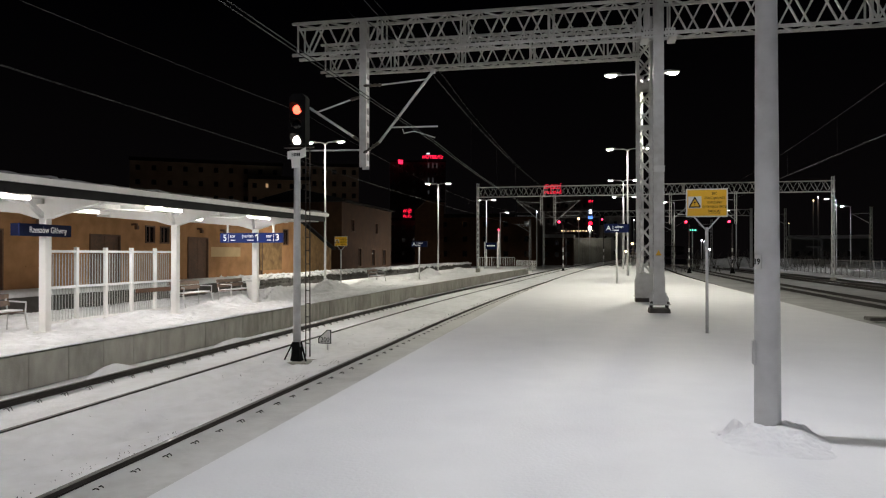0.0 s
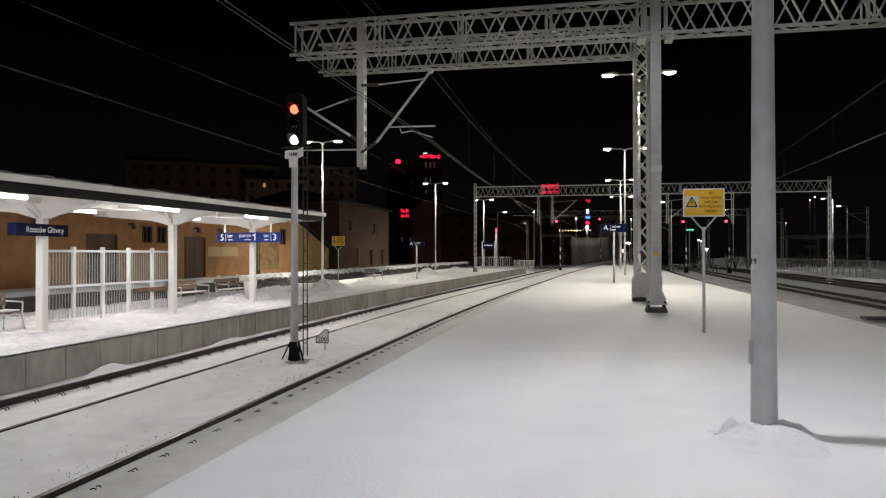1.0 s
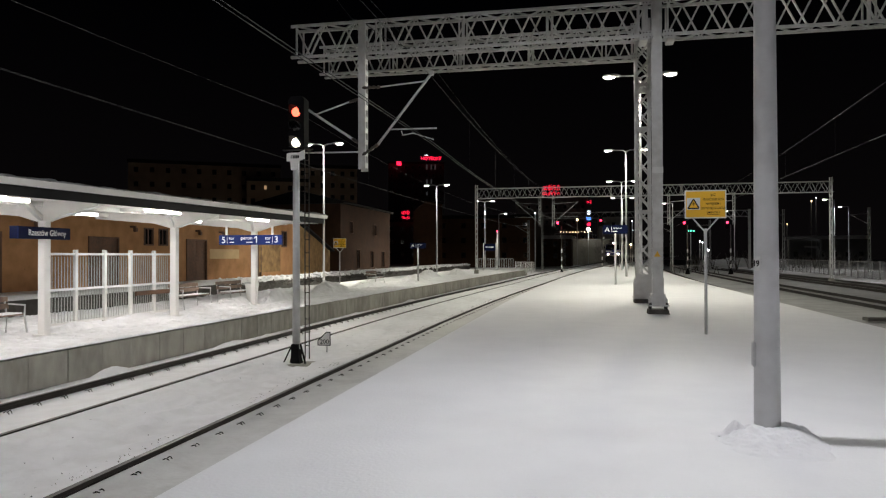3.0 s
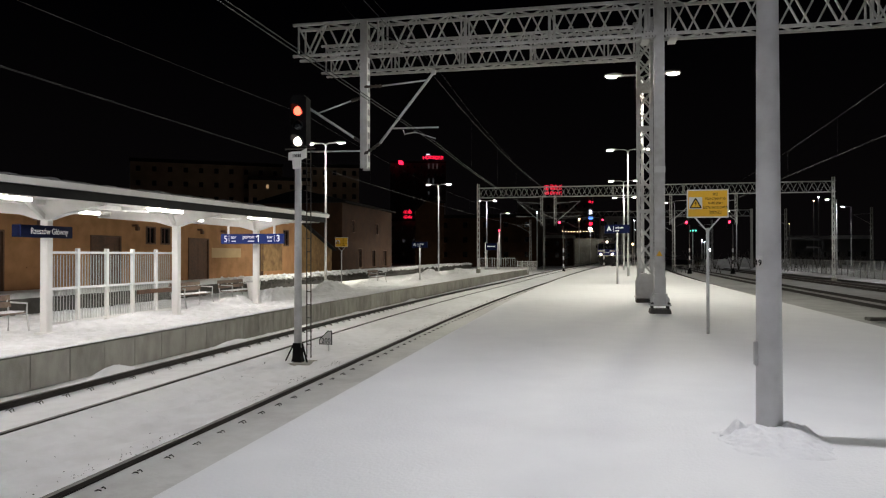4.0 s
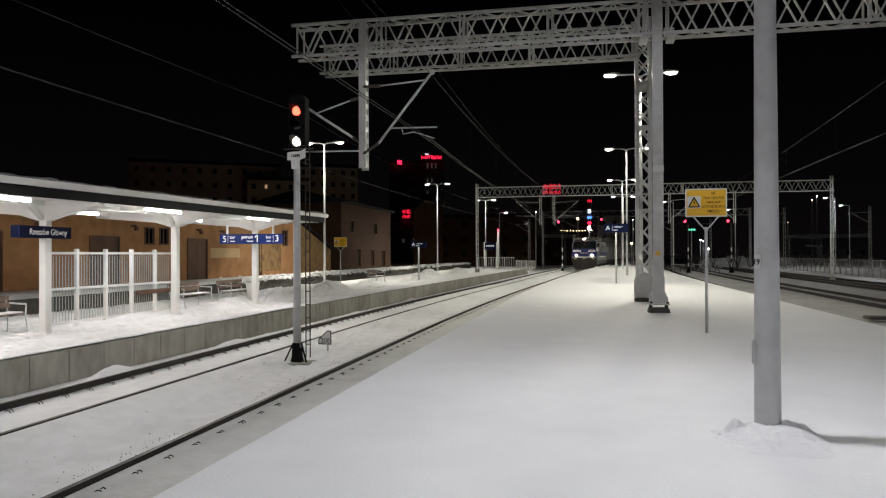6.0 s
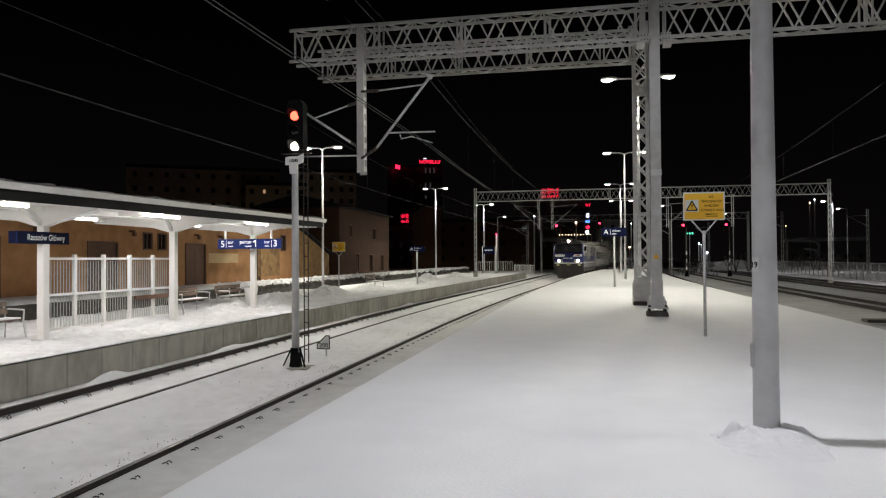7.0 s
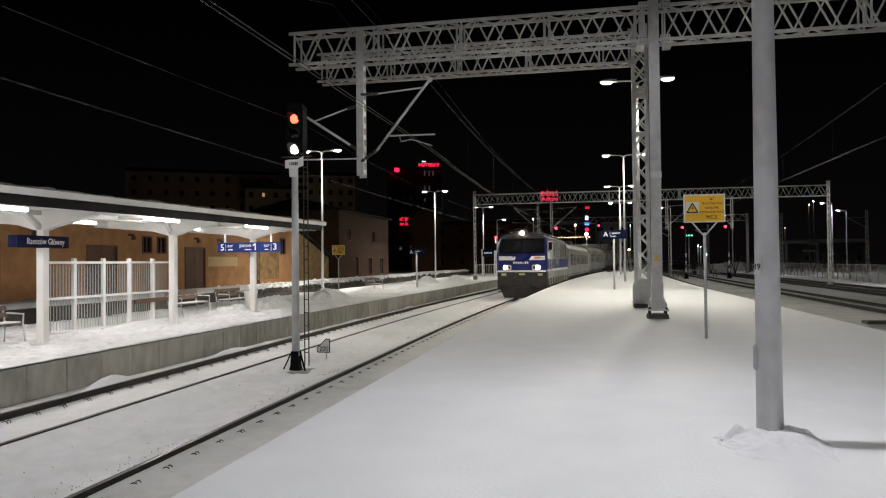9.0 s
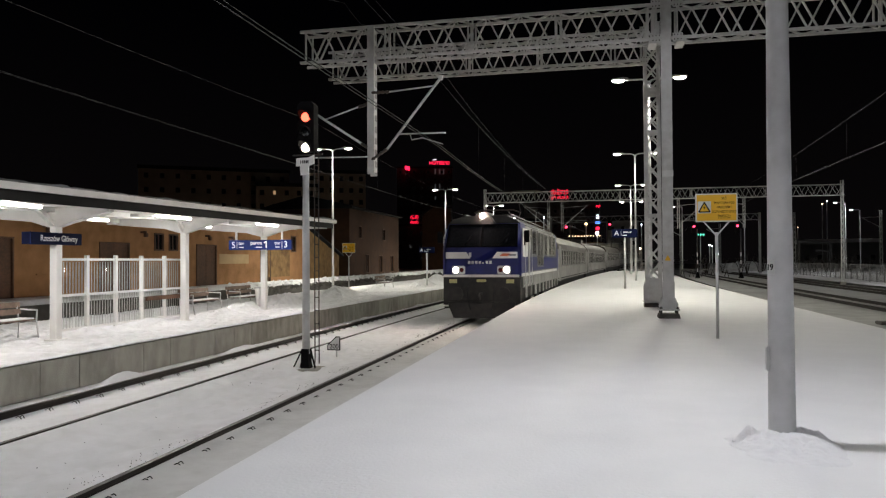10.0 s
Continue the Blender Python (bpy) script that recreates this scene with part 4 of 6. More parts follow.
# number plate and hatch on the near lamp post
bm = B()
PLATE_R = 0.104
arc = [math.radians(20 * k / 3) for k in range(-3, 4)]
prism(bm, tuple((PLATE_R * math.sin(a), 0.1 - PLATE_R * math.cos(a)) for a in arc) + tuple(((PLATE_R - 0.012) * math.sin(a), 0.1 - (PLATE_R - 0.012) * math.cos(a)) for a in reversed(arc)), "z", -0.06, 0.06)
plate = part("number_plate", bm, SIGN_WHITE, near_lamp, "white plate with the number 19")
plate.matrix_basis = pose(-0.1 * math.sin(math.radians(57)), -0.1 * math.cos(math.radians(57)), 1.46, 0, 0, -57)
lettering("number", "19", 0.07, plate, (0, -0.011, 0), BLACK)
bm = B()
box(bm, -0.118, -0.04, 0.6, -0.085, 0.03, 0.81, 0.01)
part("service_hatch", bm, GALV, near_lamp)


# ---- snow heaps ----
def heap(at, rx, ry, h, seed, material, label, rough=0.25, name="snow_heap", fine=1):
    """A lumpy heap of shovelled snow."""
    bm = B()
    n, m = 40 * fine, 16 * fine
    rings = []
    for j in range(m + 1):
        f = j / m
        ring = []
        for i in range(n):
            a = 2 * math.pi * i / n
            out = 1 + 0.3 * noise.noise(Vector((math.cos(a) * 1.6, math.sin(a) * 1.6, seed)))
            x, y = math.cos(a) * rx * f * out, math.sin(a) * ry * f * out
            z = h * (0.5 + 0.5 * math.cos(math.pi * f))
            z += rough * h * (1 - f * f) * (noise.noise(Vector((x * 3, y * 3, seed))) + 0.6 * noise.noise(Vector((x * 9, y * 9, seed + 5))) + 0.3 * noise.noise(Vector((x * 22, y * 22, seed))))
            ring.append(bm.verts.new((x, y, max(z, -0.03) - (0.02 if j == m else 0))))
        rings.append(ring)
    for a, b in zip(rings, rings[1:]):
        for i in range(n):
            bm.faces.new((a[i], a[(i + 1) % n], b[(i + 1) % n], b[i])).smooth = rough < 0.2
    ob = new(name, finish(name, bm, material))
    ob.matrix_world = pose(*at)
    return tagged(ob, label, "snow heap", "snow heaps", "stuff")


for k, (x, y, rx, ry, h) in enumerate(((-12.25, 26.2, 0.8, 1.9, 0.5), (-12.5, 29.0, 0.8, 1.5, 0.3), (-12.6, 33.2, 1.1, 2.8, 0.5), (-12.55, 18.0, 0.4, 2.6, 0.17), (-12.4, 15.3, 0.5, 1.2, 0.16),
                                       (-12.4, 21.6, 0.6, 1.6, 0.2), (-12.9, 24.0, 0.7, 1.6, 0.3), (-13.0, 41.0, 1.2, 3.0, 0.3), (-12.0, 48.0, 1.0, 3.6, 0.5), (-13.3, 58.5, 1.2, 3.0, 0.6), (-12.6, 68.0, 1.3, 4.0, 0.5))):
    heap((x, y, P1 - 0.01), rx, ry, h, k * 3.1, SNOW_TRODDEN, "rough heap of shovelled white snow on the platform")
for k, (x, y, rx, ry, h) in enumerate(((-9.5, 12.7, 0.32, 0.95, 0.2), (-9.5, 17.7, 0.3, 1.5, 0.14), (-9.4, 19.6, 0.26, 1.2, 0.12), (-9.5, 28, 0.25, 2.0, 0.1), (-9.45, 37, 0.25, 1.6, 0.1))):
    heap((x, y, RH - 0.14), rx, ry, h, 40 + k * 2.3, SNOW, "smooth drift of snow against the platform wall", 0.1)
heap((1.46, 6.27, -0.02), 0.72, 0.58, 0.15, 77.0, SNOW, "small broken snow mound round the lamp post", 0.34, fine=3)
heap((1.2, 6.34, 0.02), 0.16, 0.14, 0.12, 21.0, SNOW, "crumbled lump of snow by the lamp post", 0.5)
heap((1.68, 6.36, 0.02), 0.2, 0.14, 0.1, 31.0, SNOW, "crumbled lump of snow by the lamp post", 0.5)

# scattered ballast and crumbs on the snow
bm = B()
rng = random.Random(5)
for k in range(900):
    y = rng.uniform(5.5, 42) if k < 860 else rng.uniform(7, 20)
    x = -5.5 + rng.gauss(0, 0.1) if k < 860 else rng.uniform(-7.1, -5.5)
    if noise.noise(Vector((x, y * 0.45, 2))) < 0.0 and k < 860:
        continue
    r = rng.uniform(0.004, 0.014) if k < 896 else 0.02
    z = bed_height(x) + 0.005
    p = [bm.verts.new((x + bend(y) + rng.uniform(-r, r), y + rng.uniform(-r, r) * 1.6, z + d)) for d in (-0.01, 0.0, 0.0, r * 1.1)]
    for f in ((0, 1, 2), (0, 1, 3), (1, 2, 3), (0, 2, 3)):
        bm.faces.new([p[i] for i in f])
tagged(new("ballast_crumbs", finish("ballast_crumbs", bm, DARK_STONE)), "dark ballast crumbs scattered on the snow", "ballast", "", "stuff")

# ---- furniture of the low platform ----
screen = thing("wind_screen", "white framed glass wind screen with pale upright slats beside the columns", "wind screen", "", (-12.75, 0, P1))
YS = (14.62, 15.7, 16.8, 17.9, 19.0, 19.95)
for y in YS:
    bm = B()
    box(bm, -0.045, y - 0.05, -0.05, 0.045, y + 0.05, 1.95, 0.006)
    part("post", bm, WHITE_PAINT, screen)
bm = B()
box(bm, -0.003, -0.011, 0, 0.003, 0.011, 0.78)
SLAT = finish("slat", bm, PALE_SLAT)
for ya, yb in zip(YS, YS[1:]):
    for z in (0.12, 0.96, 1.84):
        bm = B()
        box(bm, -0.03, ya + 0.05, z - 0.03, 0.03, yb - 0.05, z + 0.03)
        part("frame_rail", bm, WHITE_PAINT, screen)
    for z0, z1 in ((0.15, 0.93), (1.0, 1.8)):
        bm = B()
        box(bm, -0.006, ya + 0.06, z0, 0.006, yb - 0.06, z1)
        pane = part("pane", bm, FROST, screen, "slightly frosted clear pane")
        pane.visible_shadow = False
        n = int((yb - ya - 0.12) / 0.105)
        for k in range(n):
            inst("slat", SLAT, pane, Matrix.Translation((-0.03, ya + 0.1 + k * 0.105, z0)))


def bench(at, length, rz=0.0):
    ob = thing("platform_bench", "grey metal bench with snowy wooden slats on the platform", "bench", "benches", at, rz)
    for k in range(3):
        bm = B()
        box(bm, 0.05 + 0.15 * k, -length / 2, 0.43, 0.17 + 0.15 * k, length / 2, 0.46, 0.006)
        part("seat_slat", bm, WEATHERED, ob)
    for k in range(2):
        bm = B()
        box(bm, -0.04 - 0.03 * k, -length / 2, 0.56 + 0.16 * k, -0.01 - 0.03 * k, length / 2, 0.69 + 0.16 * k, 0.006)
        part("back_slat", bm, WEATHERED, ob)
    bm = B()
    box(bm, 0.06, -length / 2 + 0.05, 0.46, 0.45, length / 2 - 0.1, 0.49, 0.01)
    part("seat_snow", bm, SNOW, ob, "thin snow on the seat")
    for y in (-length / 2 + 0.08, length / 2 - 0.08):
        bm = B()
        tube(bm, ((-0.02, y, 0.0), (0.0, y, 0.42), (-0.08, y, 0.86)), 0.022, 6)
        tube(bm, ((0.56, y, 0.0), (0.48, y, 0.42), (0.5, y, 0.66), (0.05, y, 0.68)), 0.022, 6)
        tube(bm, ((0.0, y, 0.42), (0.48, y, 0.42)), 0.022, 6)
        part("side_frame", bm, GALV, ob)
    return ob


bench((-13.6, 22.0, P1), 1.9)
bench((-13.3, 24.6, P1), 1.9)
bench((-13.3, 13.2, P1), 2.0)
bm = B()
box(bm, 0.06, 18.0, 0.66, 0.12, 20.2, 0.78, 0.01)
part("leaning_rail", bm, BROWN_WOOD, screen, "brown wooden leaning rail")
bench((-13.2, 42.2, P1), 2.0)

bin_ = thing("litter_bin", "pale grey tapered litter bin standing in snow", "litter bin", "", (-12.55, 24.9, P1))
bm = B()
tube(bm, ((0, 0, 0), (0, 0, 0.75), (0, 0, 0.78)), (0.17, 0.26, 0.22), 18)
part("bin_body", bm, WHITE_PAINT, bin_)
bm = B()
tube(bm, ((0, 0, 0.75), (0, 0, 0.8)), 0.27, 18)
part("rim", bm, GALV, bin_)


# ---- fences ----
def picket_fence(name, label, a, b, z, h, step, post_every, material, group):
    ob = thing(name, label, "fence", group)
    a, b = Vector((*a, z)), Vector((*b, z))
    d = b - a
    n = max(2, int(d.length / step))
    for f in (0.12, 0.96):
        bm = B()
        bar(bm, a + Vector((0, 0, h * f)), b + Vector((0, 0, h * f)), 0.045)
        part("fence_rail", bm, material, ob)
    bm = B()
    bar(bm, (0, 0, h * 0.12), (0, 0, h * 0.96), 0.03)
    pick = finish("picket", bm, material)
    bm = B()
    bar(bm, (0, 0, -0.1), (0, 0, h), 0.07)
    post = finish("post", bm, material)
    for k in range(n + 1):
        m = Matrix.Translation(a + d * (k / n))
        inst("post" if k % post_every == 0 else "picket", post if k % post_every == 0 else pick, ob, m)
    return ob


picket_fence("end_fence", "white picket railing closing the low platform", (-14.2, 90.5), (-9.6, 91.5), P1, 1.45, 0.28, 6, WHITE_PAINT, "fences")
picket_fence("end_fence", "white picket railing slanting down beside the track", (-9.3, 91.5), (-6.4, 86.0), P1 - 0.35, 1.4, 0.28, 6, WHITE_PAINT, "fences")
picket_fence("end_fence", "pale railing closing the middle platform", (4.3, 99.6), (9.4, 99.6), 0.0, 1.5, 0.5, 4, GALV, "fences")
barrier = thing("lineside_fence", "long pale mesh fence beyond the tracks in snow", "fence", "fences")
bm = B()
bar(bm, (0, 0, -0.2), (0, 0, 1.75), 0.07)
FPOST = finish("post", bm, ZINC)
bm = B()
bar(bm, (0, 0, 0.1), (0, 0, 1.7), 0.018)
FWIRE = finish("upright", bm, ZINC)
for k in range(34):
    y = 56 + 2.2 * k
    x = 24.2 + 0.06 * (y - 56) + 0.1 * bend(y)
    inst("post", FPOST, barrier, Matrix.Translation((x, y, RH)))
    for j in range(1, 8):
        inst("upright", FWIRE, barrier, Matrix.Translation((x + 0.06 * 2.2 * j / 8, y + 2.2 * j / 8, RH)))
for z in (0.15, 0.9, 1.68):
    bm = B()
    bar(bm, (24.2, 56, RH + z), (24.2 + 0.06 * 74.8, 130.8, RH + z), 0.04)
    part("fence_rail", bm, ZINC, barrier)

block = thing("track_cover", "low dark cover lying in the snow by the track", "cover", "", (10.4, 28.6, RH - 0.1))
bm = B()
box(bm, -0.5, -0.3, -0.02, 0.9, 0.3, 0.1, 0.02)
part("lid", bm, DARK_STONE, block)


# ---- train ----
LOCO_FRONT = 26.1
SPEED = 15.85
loco = thing("locomotive", "blue and grey electric locomotive with glowing headlights on snowy rails", "locomotive")


def section(y, w, z0, z1, z2, slant=0.0, top=0.9):
    """A body outline: sides to the shoulder, a rounded roof; slant pushes the upper points back."""
    pts = [(-w, y, z0), (w, y, z0), (w, y, z1)]
    for a in (0.25, 0.5, 0.75):
        pts.append((w * (1 - a * (1 - top)), y + slant * a, z1 + (z2 - z1) * a))
    pts += [(w * top, y + slant, z2), (-w * top, y + slant, z2)]
    for a in (0.75, 0.5, 0.25):
        pts.append((-w * (1 - a * (1 - top)), y + slant * a, z1 + (z2 - z1) * a))
    pts.append((-w, y, z1))
    return pts


def carbody(bm, y0, y1, w, z0, z1):
    prism(bm, ((-w, z0), (w, z0), (w, z1), (-w, z1)), "y", y0, y1)


# cab: lower face upright, windscreen leaning back, roof box with the top light
bm = B()
loft(bm, [section(0.0, 1.40, 1.72, 2.74, 3.66, 0.5, 0.93), section(0.12, 1.49, 1.72, 2.74, 3.72, 0.48, 0.93), section(1.9, 1.49, 1.72, 2.74, 3.72, 0.0, 0.93)])
cab = part("cab", bm, BLUE_LIVERY, loco, "deep blue cab front")
bm = B()
carbody(bm, 1.9, 15.0, 1.49, 1.72, 3.05)
prism(bm, ((-1.49, 3.05), (1.49, 3.05), (1.36, 3.72), (-1.36, 3.72)), "y", 1.9, 15.0)
side = part("body", bm, GREY_LIVERY, loco, "light grey body side with dirt")
bm = B()
loft(bm, [section(15.0, 1.49, 1.72, 2.74, 3.72, 0.0, 0.93), section(16.6, 1.45, 1.72, 2.74, 3.7, -0.45, 0.93)])
part("rear_cab", bm, BLUE_LIVERY, loco)
bm = B()
prism(bm, ((-1.4, 3.66), (1.4, 3.66), (1.2, 3.86), (0.7, 3.98), (-0.7, 3.98), (-1.2, 3.86)), "y", 0.55, 16.0)
roof = part("roof", bm, ROOF_GREY, loco, "dark grey roof with equipment")
bm = B()
q = [bm.verts.new(p) for p in ((-1.36, 0.02, 2.78), (1.36, 0.02, 2.78), (1.32, 0.46, 3.66), (-1.32, 0.46, 3.66))]
r = [bm.verts.new(v.co + Vector((0, 0.1, 0))) for v in q]
for i in range(4):
    bm.faces.new((q[i], q[(i + 1) % 4], r[(i + 1) % 4], r[i]))
bm.faces.new(q[::-1])
bm.faces.new(r)
part("windscreen_surround", bm, BLACK, cab, "black windscreen surround")
for x0, x1 in ((-1.29, -0.04), (0.04, 1.29)):
    bm = B()
    q = [bm.verts.new(p) for p in ((x0, 0.008, 2.82), (x1, 0.008, 2.82), (x1 * 0.97, 0.43, 3.62), (x0 * 0.97, 0.43, 3.62))]
    r = [bm.verts.new(v.co + Vector((0, 0.1, 0))) for v in q]
    for i in range(4):
        bm.faces.new((q[i], q[(i + 1) % 4], r[(i + 1) % 4], r[i]))
    bm.faces.new(q[::-1])
    bm.faces.new(r)
    part("windscreen", bm, DARK_GLASS, cab)
    bm = B()
    bar(bm, ((x0 + x1) / 2, -0.02, 2.82), ((x0 + x1) / 2 + 0.35, 0.21, 3.3), 0.02)
    part("wiper", bm, BLACK, cab)
for pts in (((-1.36, 2.36), (-0.42, 2.36), (-0.56, 2.6), (-1.36, 2.6)), ((0.42, 2.36), (1.36, 2.36), (1.36, 2.6), (0.6, 2.6))):
    bm = B()
    prism(bm, pts, "y", -0.012, 0.01)
    part("stripe_panel", bm, WHITE_PAINT, cab, "white stripe panel")
bm = B()
prism(bm, ((0.7, 2.44), (1.0, 2.44), (1.1, 2.54), (0.8, 2.54)), "y", -0.016, -0.012)
part("emblem", bm, ORANGE_MARK, cab)
bm = B()
box(bm, 1.02, -0.016, 2.46, 1.3, -0.012, 2.5)
part("emblem_line", bm, NAVY, cab)
bm = B()
prism(bm, ((-0.47, 2.43), (-0.43, 2.38), (-0.37, 2.43), (-0.37, 2.58), (-0.47, 2.58)), "y", -0.015, 0.005)
part("crest", bm, WHITE_PAINT, cab)
for k in range(7):
    bm = B()
    box(bm, -0.5 + 0.135 * k, -0.015, 2.16, -0.5 + 0.135 * k + (0.09 if k != 4 else 0.06), 0.01, 2.27 if k != 4 else 2.22)
    part("number_mark", bm, WHITE_PAINT, cab)
bm = B()
box(bm, -1.42, -0.016, 1.66, 1.42, 0.02, 1.76)
part("white_band", bm, WHITE_PAINT, cab)
for s in (-1, 1):
    bm = B()
    prism(bm, tuple((s * (0.86 + 0.25 * max(-1, min(1, 1.25 * math.cos(a)))), 1.93 + 0.16 * max(-1, min(1, 1.25 * math.sin(a)))) for a in [2 * math.pi * i / 20 for i in range(20)]), "y", -0.045, 0.02)
    ring = part("headlight_housing", bm, SIGN_WHITE, cab, "pale headlight housing")
    for x, m, lab in ((s * 0.96, HEADLIGHT, "glowing headlight"), (s * 0.74, RED_DARK, "unlit tail light")):
        bm = B()
        tube(bm, ((x, -0.051, 1.93), (x, -0.04, 1.93)), 0.095 if m is HEADLIGHT else 0.085, 16)
        part("lamp_lens", bm, m, ring, lab)
bm = B()
prism(bm, ((-0.5, 3.66), (0.5, 3.66), (0.34, 3.9), (0.17, 4.12), (-0.17, 4.12), (-0.34, 3.9)), "y", 0.35, 1.6)
top_box = part("top_lamp_box", bm, ROOF_GREY, loco)
bm = B()
tube(bm, ((0, 0.31, 3.97), (0, 0.35, 3.97)), 0.09, 18)
part("lamp_lens", bm, HEADLIGHT, top_box, "glowing top headlight")
# buffer beam, buffers, plough, underframe
bm = B()
prism(bm, ((-1.46, 0.62), (1.46, 0.62), (1.46, 1.66), (-1.46, 1.66)), "y", 0.05, 0.5)
beam = part("buffer_beam", bm, DIRTY_BLACK, loco, "dirty black buffer beam")
for s in (-1, 1):
    bm = B()
    tube(bm, ((s * 0.875, 0.1, 1.05), (s * 0.875, -0.32, 1.05), (s * 0.875, -0.34, 1.05), (s * 0.875, -0.4, 1.05)), (0.11, 0.11, 0.26, 0.26), 18)
    part("buffer", bm, DIRTY_BLACK, beam, "round black buffer")
    bm = B()
    box(bm, s * 1.08 - 0.14, -0.01, 1.44, s * 1.08 + 0.14, 0.05, 1.58)
    part("marker_plate", bm, YELLOWISH, beam, "pale yellow marker plate")
    bm = B()
    box(bm, s * 1.2 - 0.2, -0.05, 0.5, s * 1.2 + 0.2, 0.05, 0.56)
    part("step", bm, DIRTY_BLACK, beam)
    bm = B()
    tube(bm, ((s * 0.5, 0.02, 1.3), (s * 0.5, -0.1, 1.1), (s * 0.45, -0.12, 0.6), (s * 0.4, -0.05, 0.45)), 0.03, 6)
    part("brake_hose", bm, RUBBER, beam)
bm = B()
box(bm, -0.18, -0.02, 1.48, 0.18, 0.05, 1.58, 0.02)
part("centre_plate", bm, YELLOWISH, beam)
bm = B()
tube(bm, ((0, 0.05, 1.05), (0, -0.3, 1.05), (0, -0.36, 0.95), (0, -0.32, 0.7)), 0.05, 8)
part("coupling_hook", bm, DIRTY_BLACK, beam)
bm = B()
prism(bm, ((-1.3, 0.75), (1.3, 0.75), (1.05, 0.14), (-1.05, 0.14)), "y", -0.06, 0.3)
part("snow_plough", bm, DIRTY_BLACK, beam, "black snow plough")
bm = B()
box(bm, -1.3, 0.5, 0.75, 1.3, 16.2, 1.72)
part("underframe", bm, DIRTY_BLACK, loco)
bm = B()
for s in (-1, 1):
    box(bm, s * 1.49 - 0.01, 0.5, 1.25, s * 1.49 + 0.01, 16.0, 1.74)
    y = 1.3
    while y < 15.6:
        box(bm, s * 1.48 - 0.02, y, 0.85, s * 1.48 + 0.02, y + 0.5, 1.25)
        y += 1.55
part("side_skirt", bm, GREY_LIVERY, loco, "grey side skirt with steps")


def wheelset(parent, y, r):
    bm = B()
    for s in (-1, 1):
        tube(bm, ((s * 0.68, y, r), (s * 0.82, y, r)), r, 24)
    tube(bm, ((-0.7, y, r), (0.7, y, r)), 0.09, 8)
    part("wheelset", bm, DIRTY_BLACK, parent)


for yc in (3.6, 12.8):
    bm = B()
    for s in (-1, 1):
        box(bm, s * 1.05 - 0.1, yc - 2.0, 0.55, s * 1.05 + 0.1, yc + 2.0, 0.85, 0.03)
    box(bm, -1.0, yc - 0.3, 0.45, 1.0, yc + 0.3, 0.9)
    bogie = part("bogie", bm, DIRTY_BLACK, loco)
    for d in (-1.45, 1.45):
        wheelset(bogie, yc + d, 0.61)
for s in (-1, 1):
    bm = B()
    box(bm, s * 1.495 - 0.012, 0.5, 2.42, s * 1.495 + 0.012, 1.9, 3.5)
    part("white_panel", bm, WHITE_PAINT, loco, "white cab side panel")
    bm = B()
    box(bm, s * 1.5 - 0.015, 0.75, 2.85, s * 1.5 + 0.015, 1.35, 3.4)
    part("cab_side_window", bm, DARK_GLASS, loco)
    bm = B()
    box(bm, s * 1.5 - 0.015, 1.95, 1.75, s * 1.5 + 0.015, 2.6, 3.5, 0.01)
    part("cab_door", bm, GREY_LIVERY, loco)
    bm = B()
    box(bm, s * 1.495 - 0.01, 1.92, 1.86, s * 1.495 + 0.01, 15.0, 2.42)
    part("blue_stripe", bm, BLUE_LIVERY, loco, "dirty blue stripe along the side")
    bm = B()
    box(bm, s * 1.5 - 0.01, 0.12, 1.68, s * 1.5 + 0.01, 15.0, 1.8)
    part("white_stripe", bm, WHITE_PAINT, loco, "white stripe above the skirt")
    for y in (0.62, 1.85, 2.68):
        bm = B()
        tube(bm, ((s * 1.52, y, 1.3), (s * 1.58, y, 1.4), (s * 1.58, y, 3.2), (s * 1.52, y, 3.3)), 0.018, 6)
        part("handrail", bm, WHITE_PAINT, loco)
    bm = B()
    box(bm, s * 1.56, 0.3, 2.95, s * 1.56 + s * 0.2, 0.4, 3.4, 0.02)
    part("mirror", bm, BLACK, loco)
    for y, w, z0 in ((3.2, 1.5, 2.55), (5.3, 1.1, 2.05), (6.5, 1.1, 2.05), (8.1, 1.5, 2.55), (10.2, 1.5, 2.55), (12.3, 1.5, 2.55)):
        bm = B()
        box(bm, s * 1.5 - 0.03, y, z0, s * 1.5 + 0.014, y + w, 3.5)
        g = part("grille", bm, GRILLE_BLACK, loco, "dark ventilation grille in a pale frame")
        bm = B()
        for a, b, c, d in ((y - 0.07, y, z0 - 0.07, 3.57), (y + w, y + w + 0.07, z0 - 0.07, 3.57), (y, y + w, z0 - 0.07, z0), (y, y + w, 3.5, 3.57)):
            box(bm, s * 1.505 - 0.022, a, c, s * 1.505 + 0.022, b, d)
        part("grille_frame", bm, GREY_LIVERY, g)
        for j in range(9):
            bm = B()
            box(bm, s * 1.515 - 0.004, y + w * (j + 0.7) / 9.4, z0, s * 1.515 + 0.004, y + w * (j + 0.7) / 9.4 + 0.025, 3.5)
            part("grille_bar", bm, GREY_LIVERY, g)
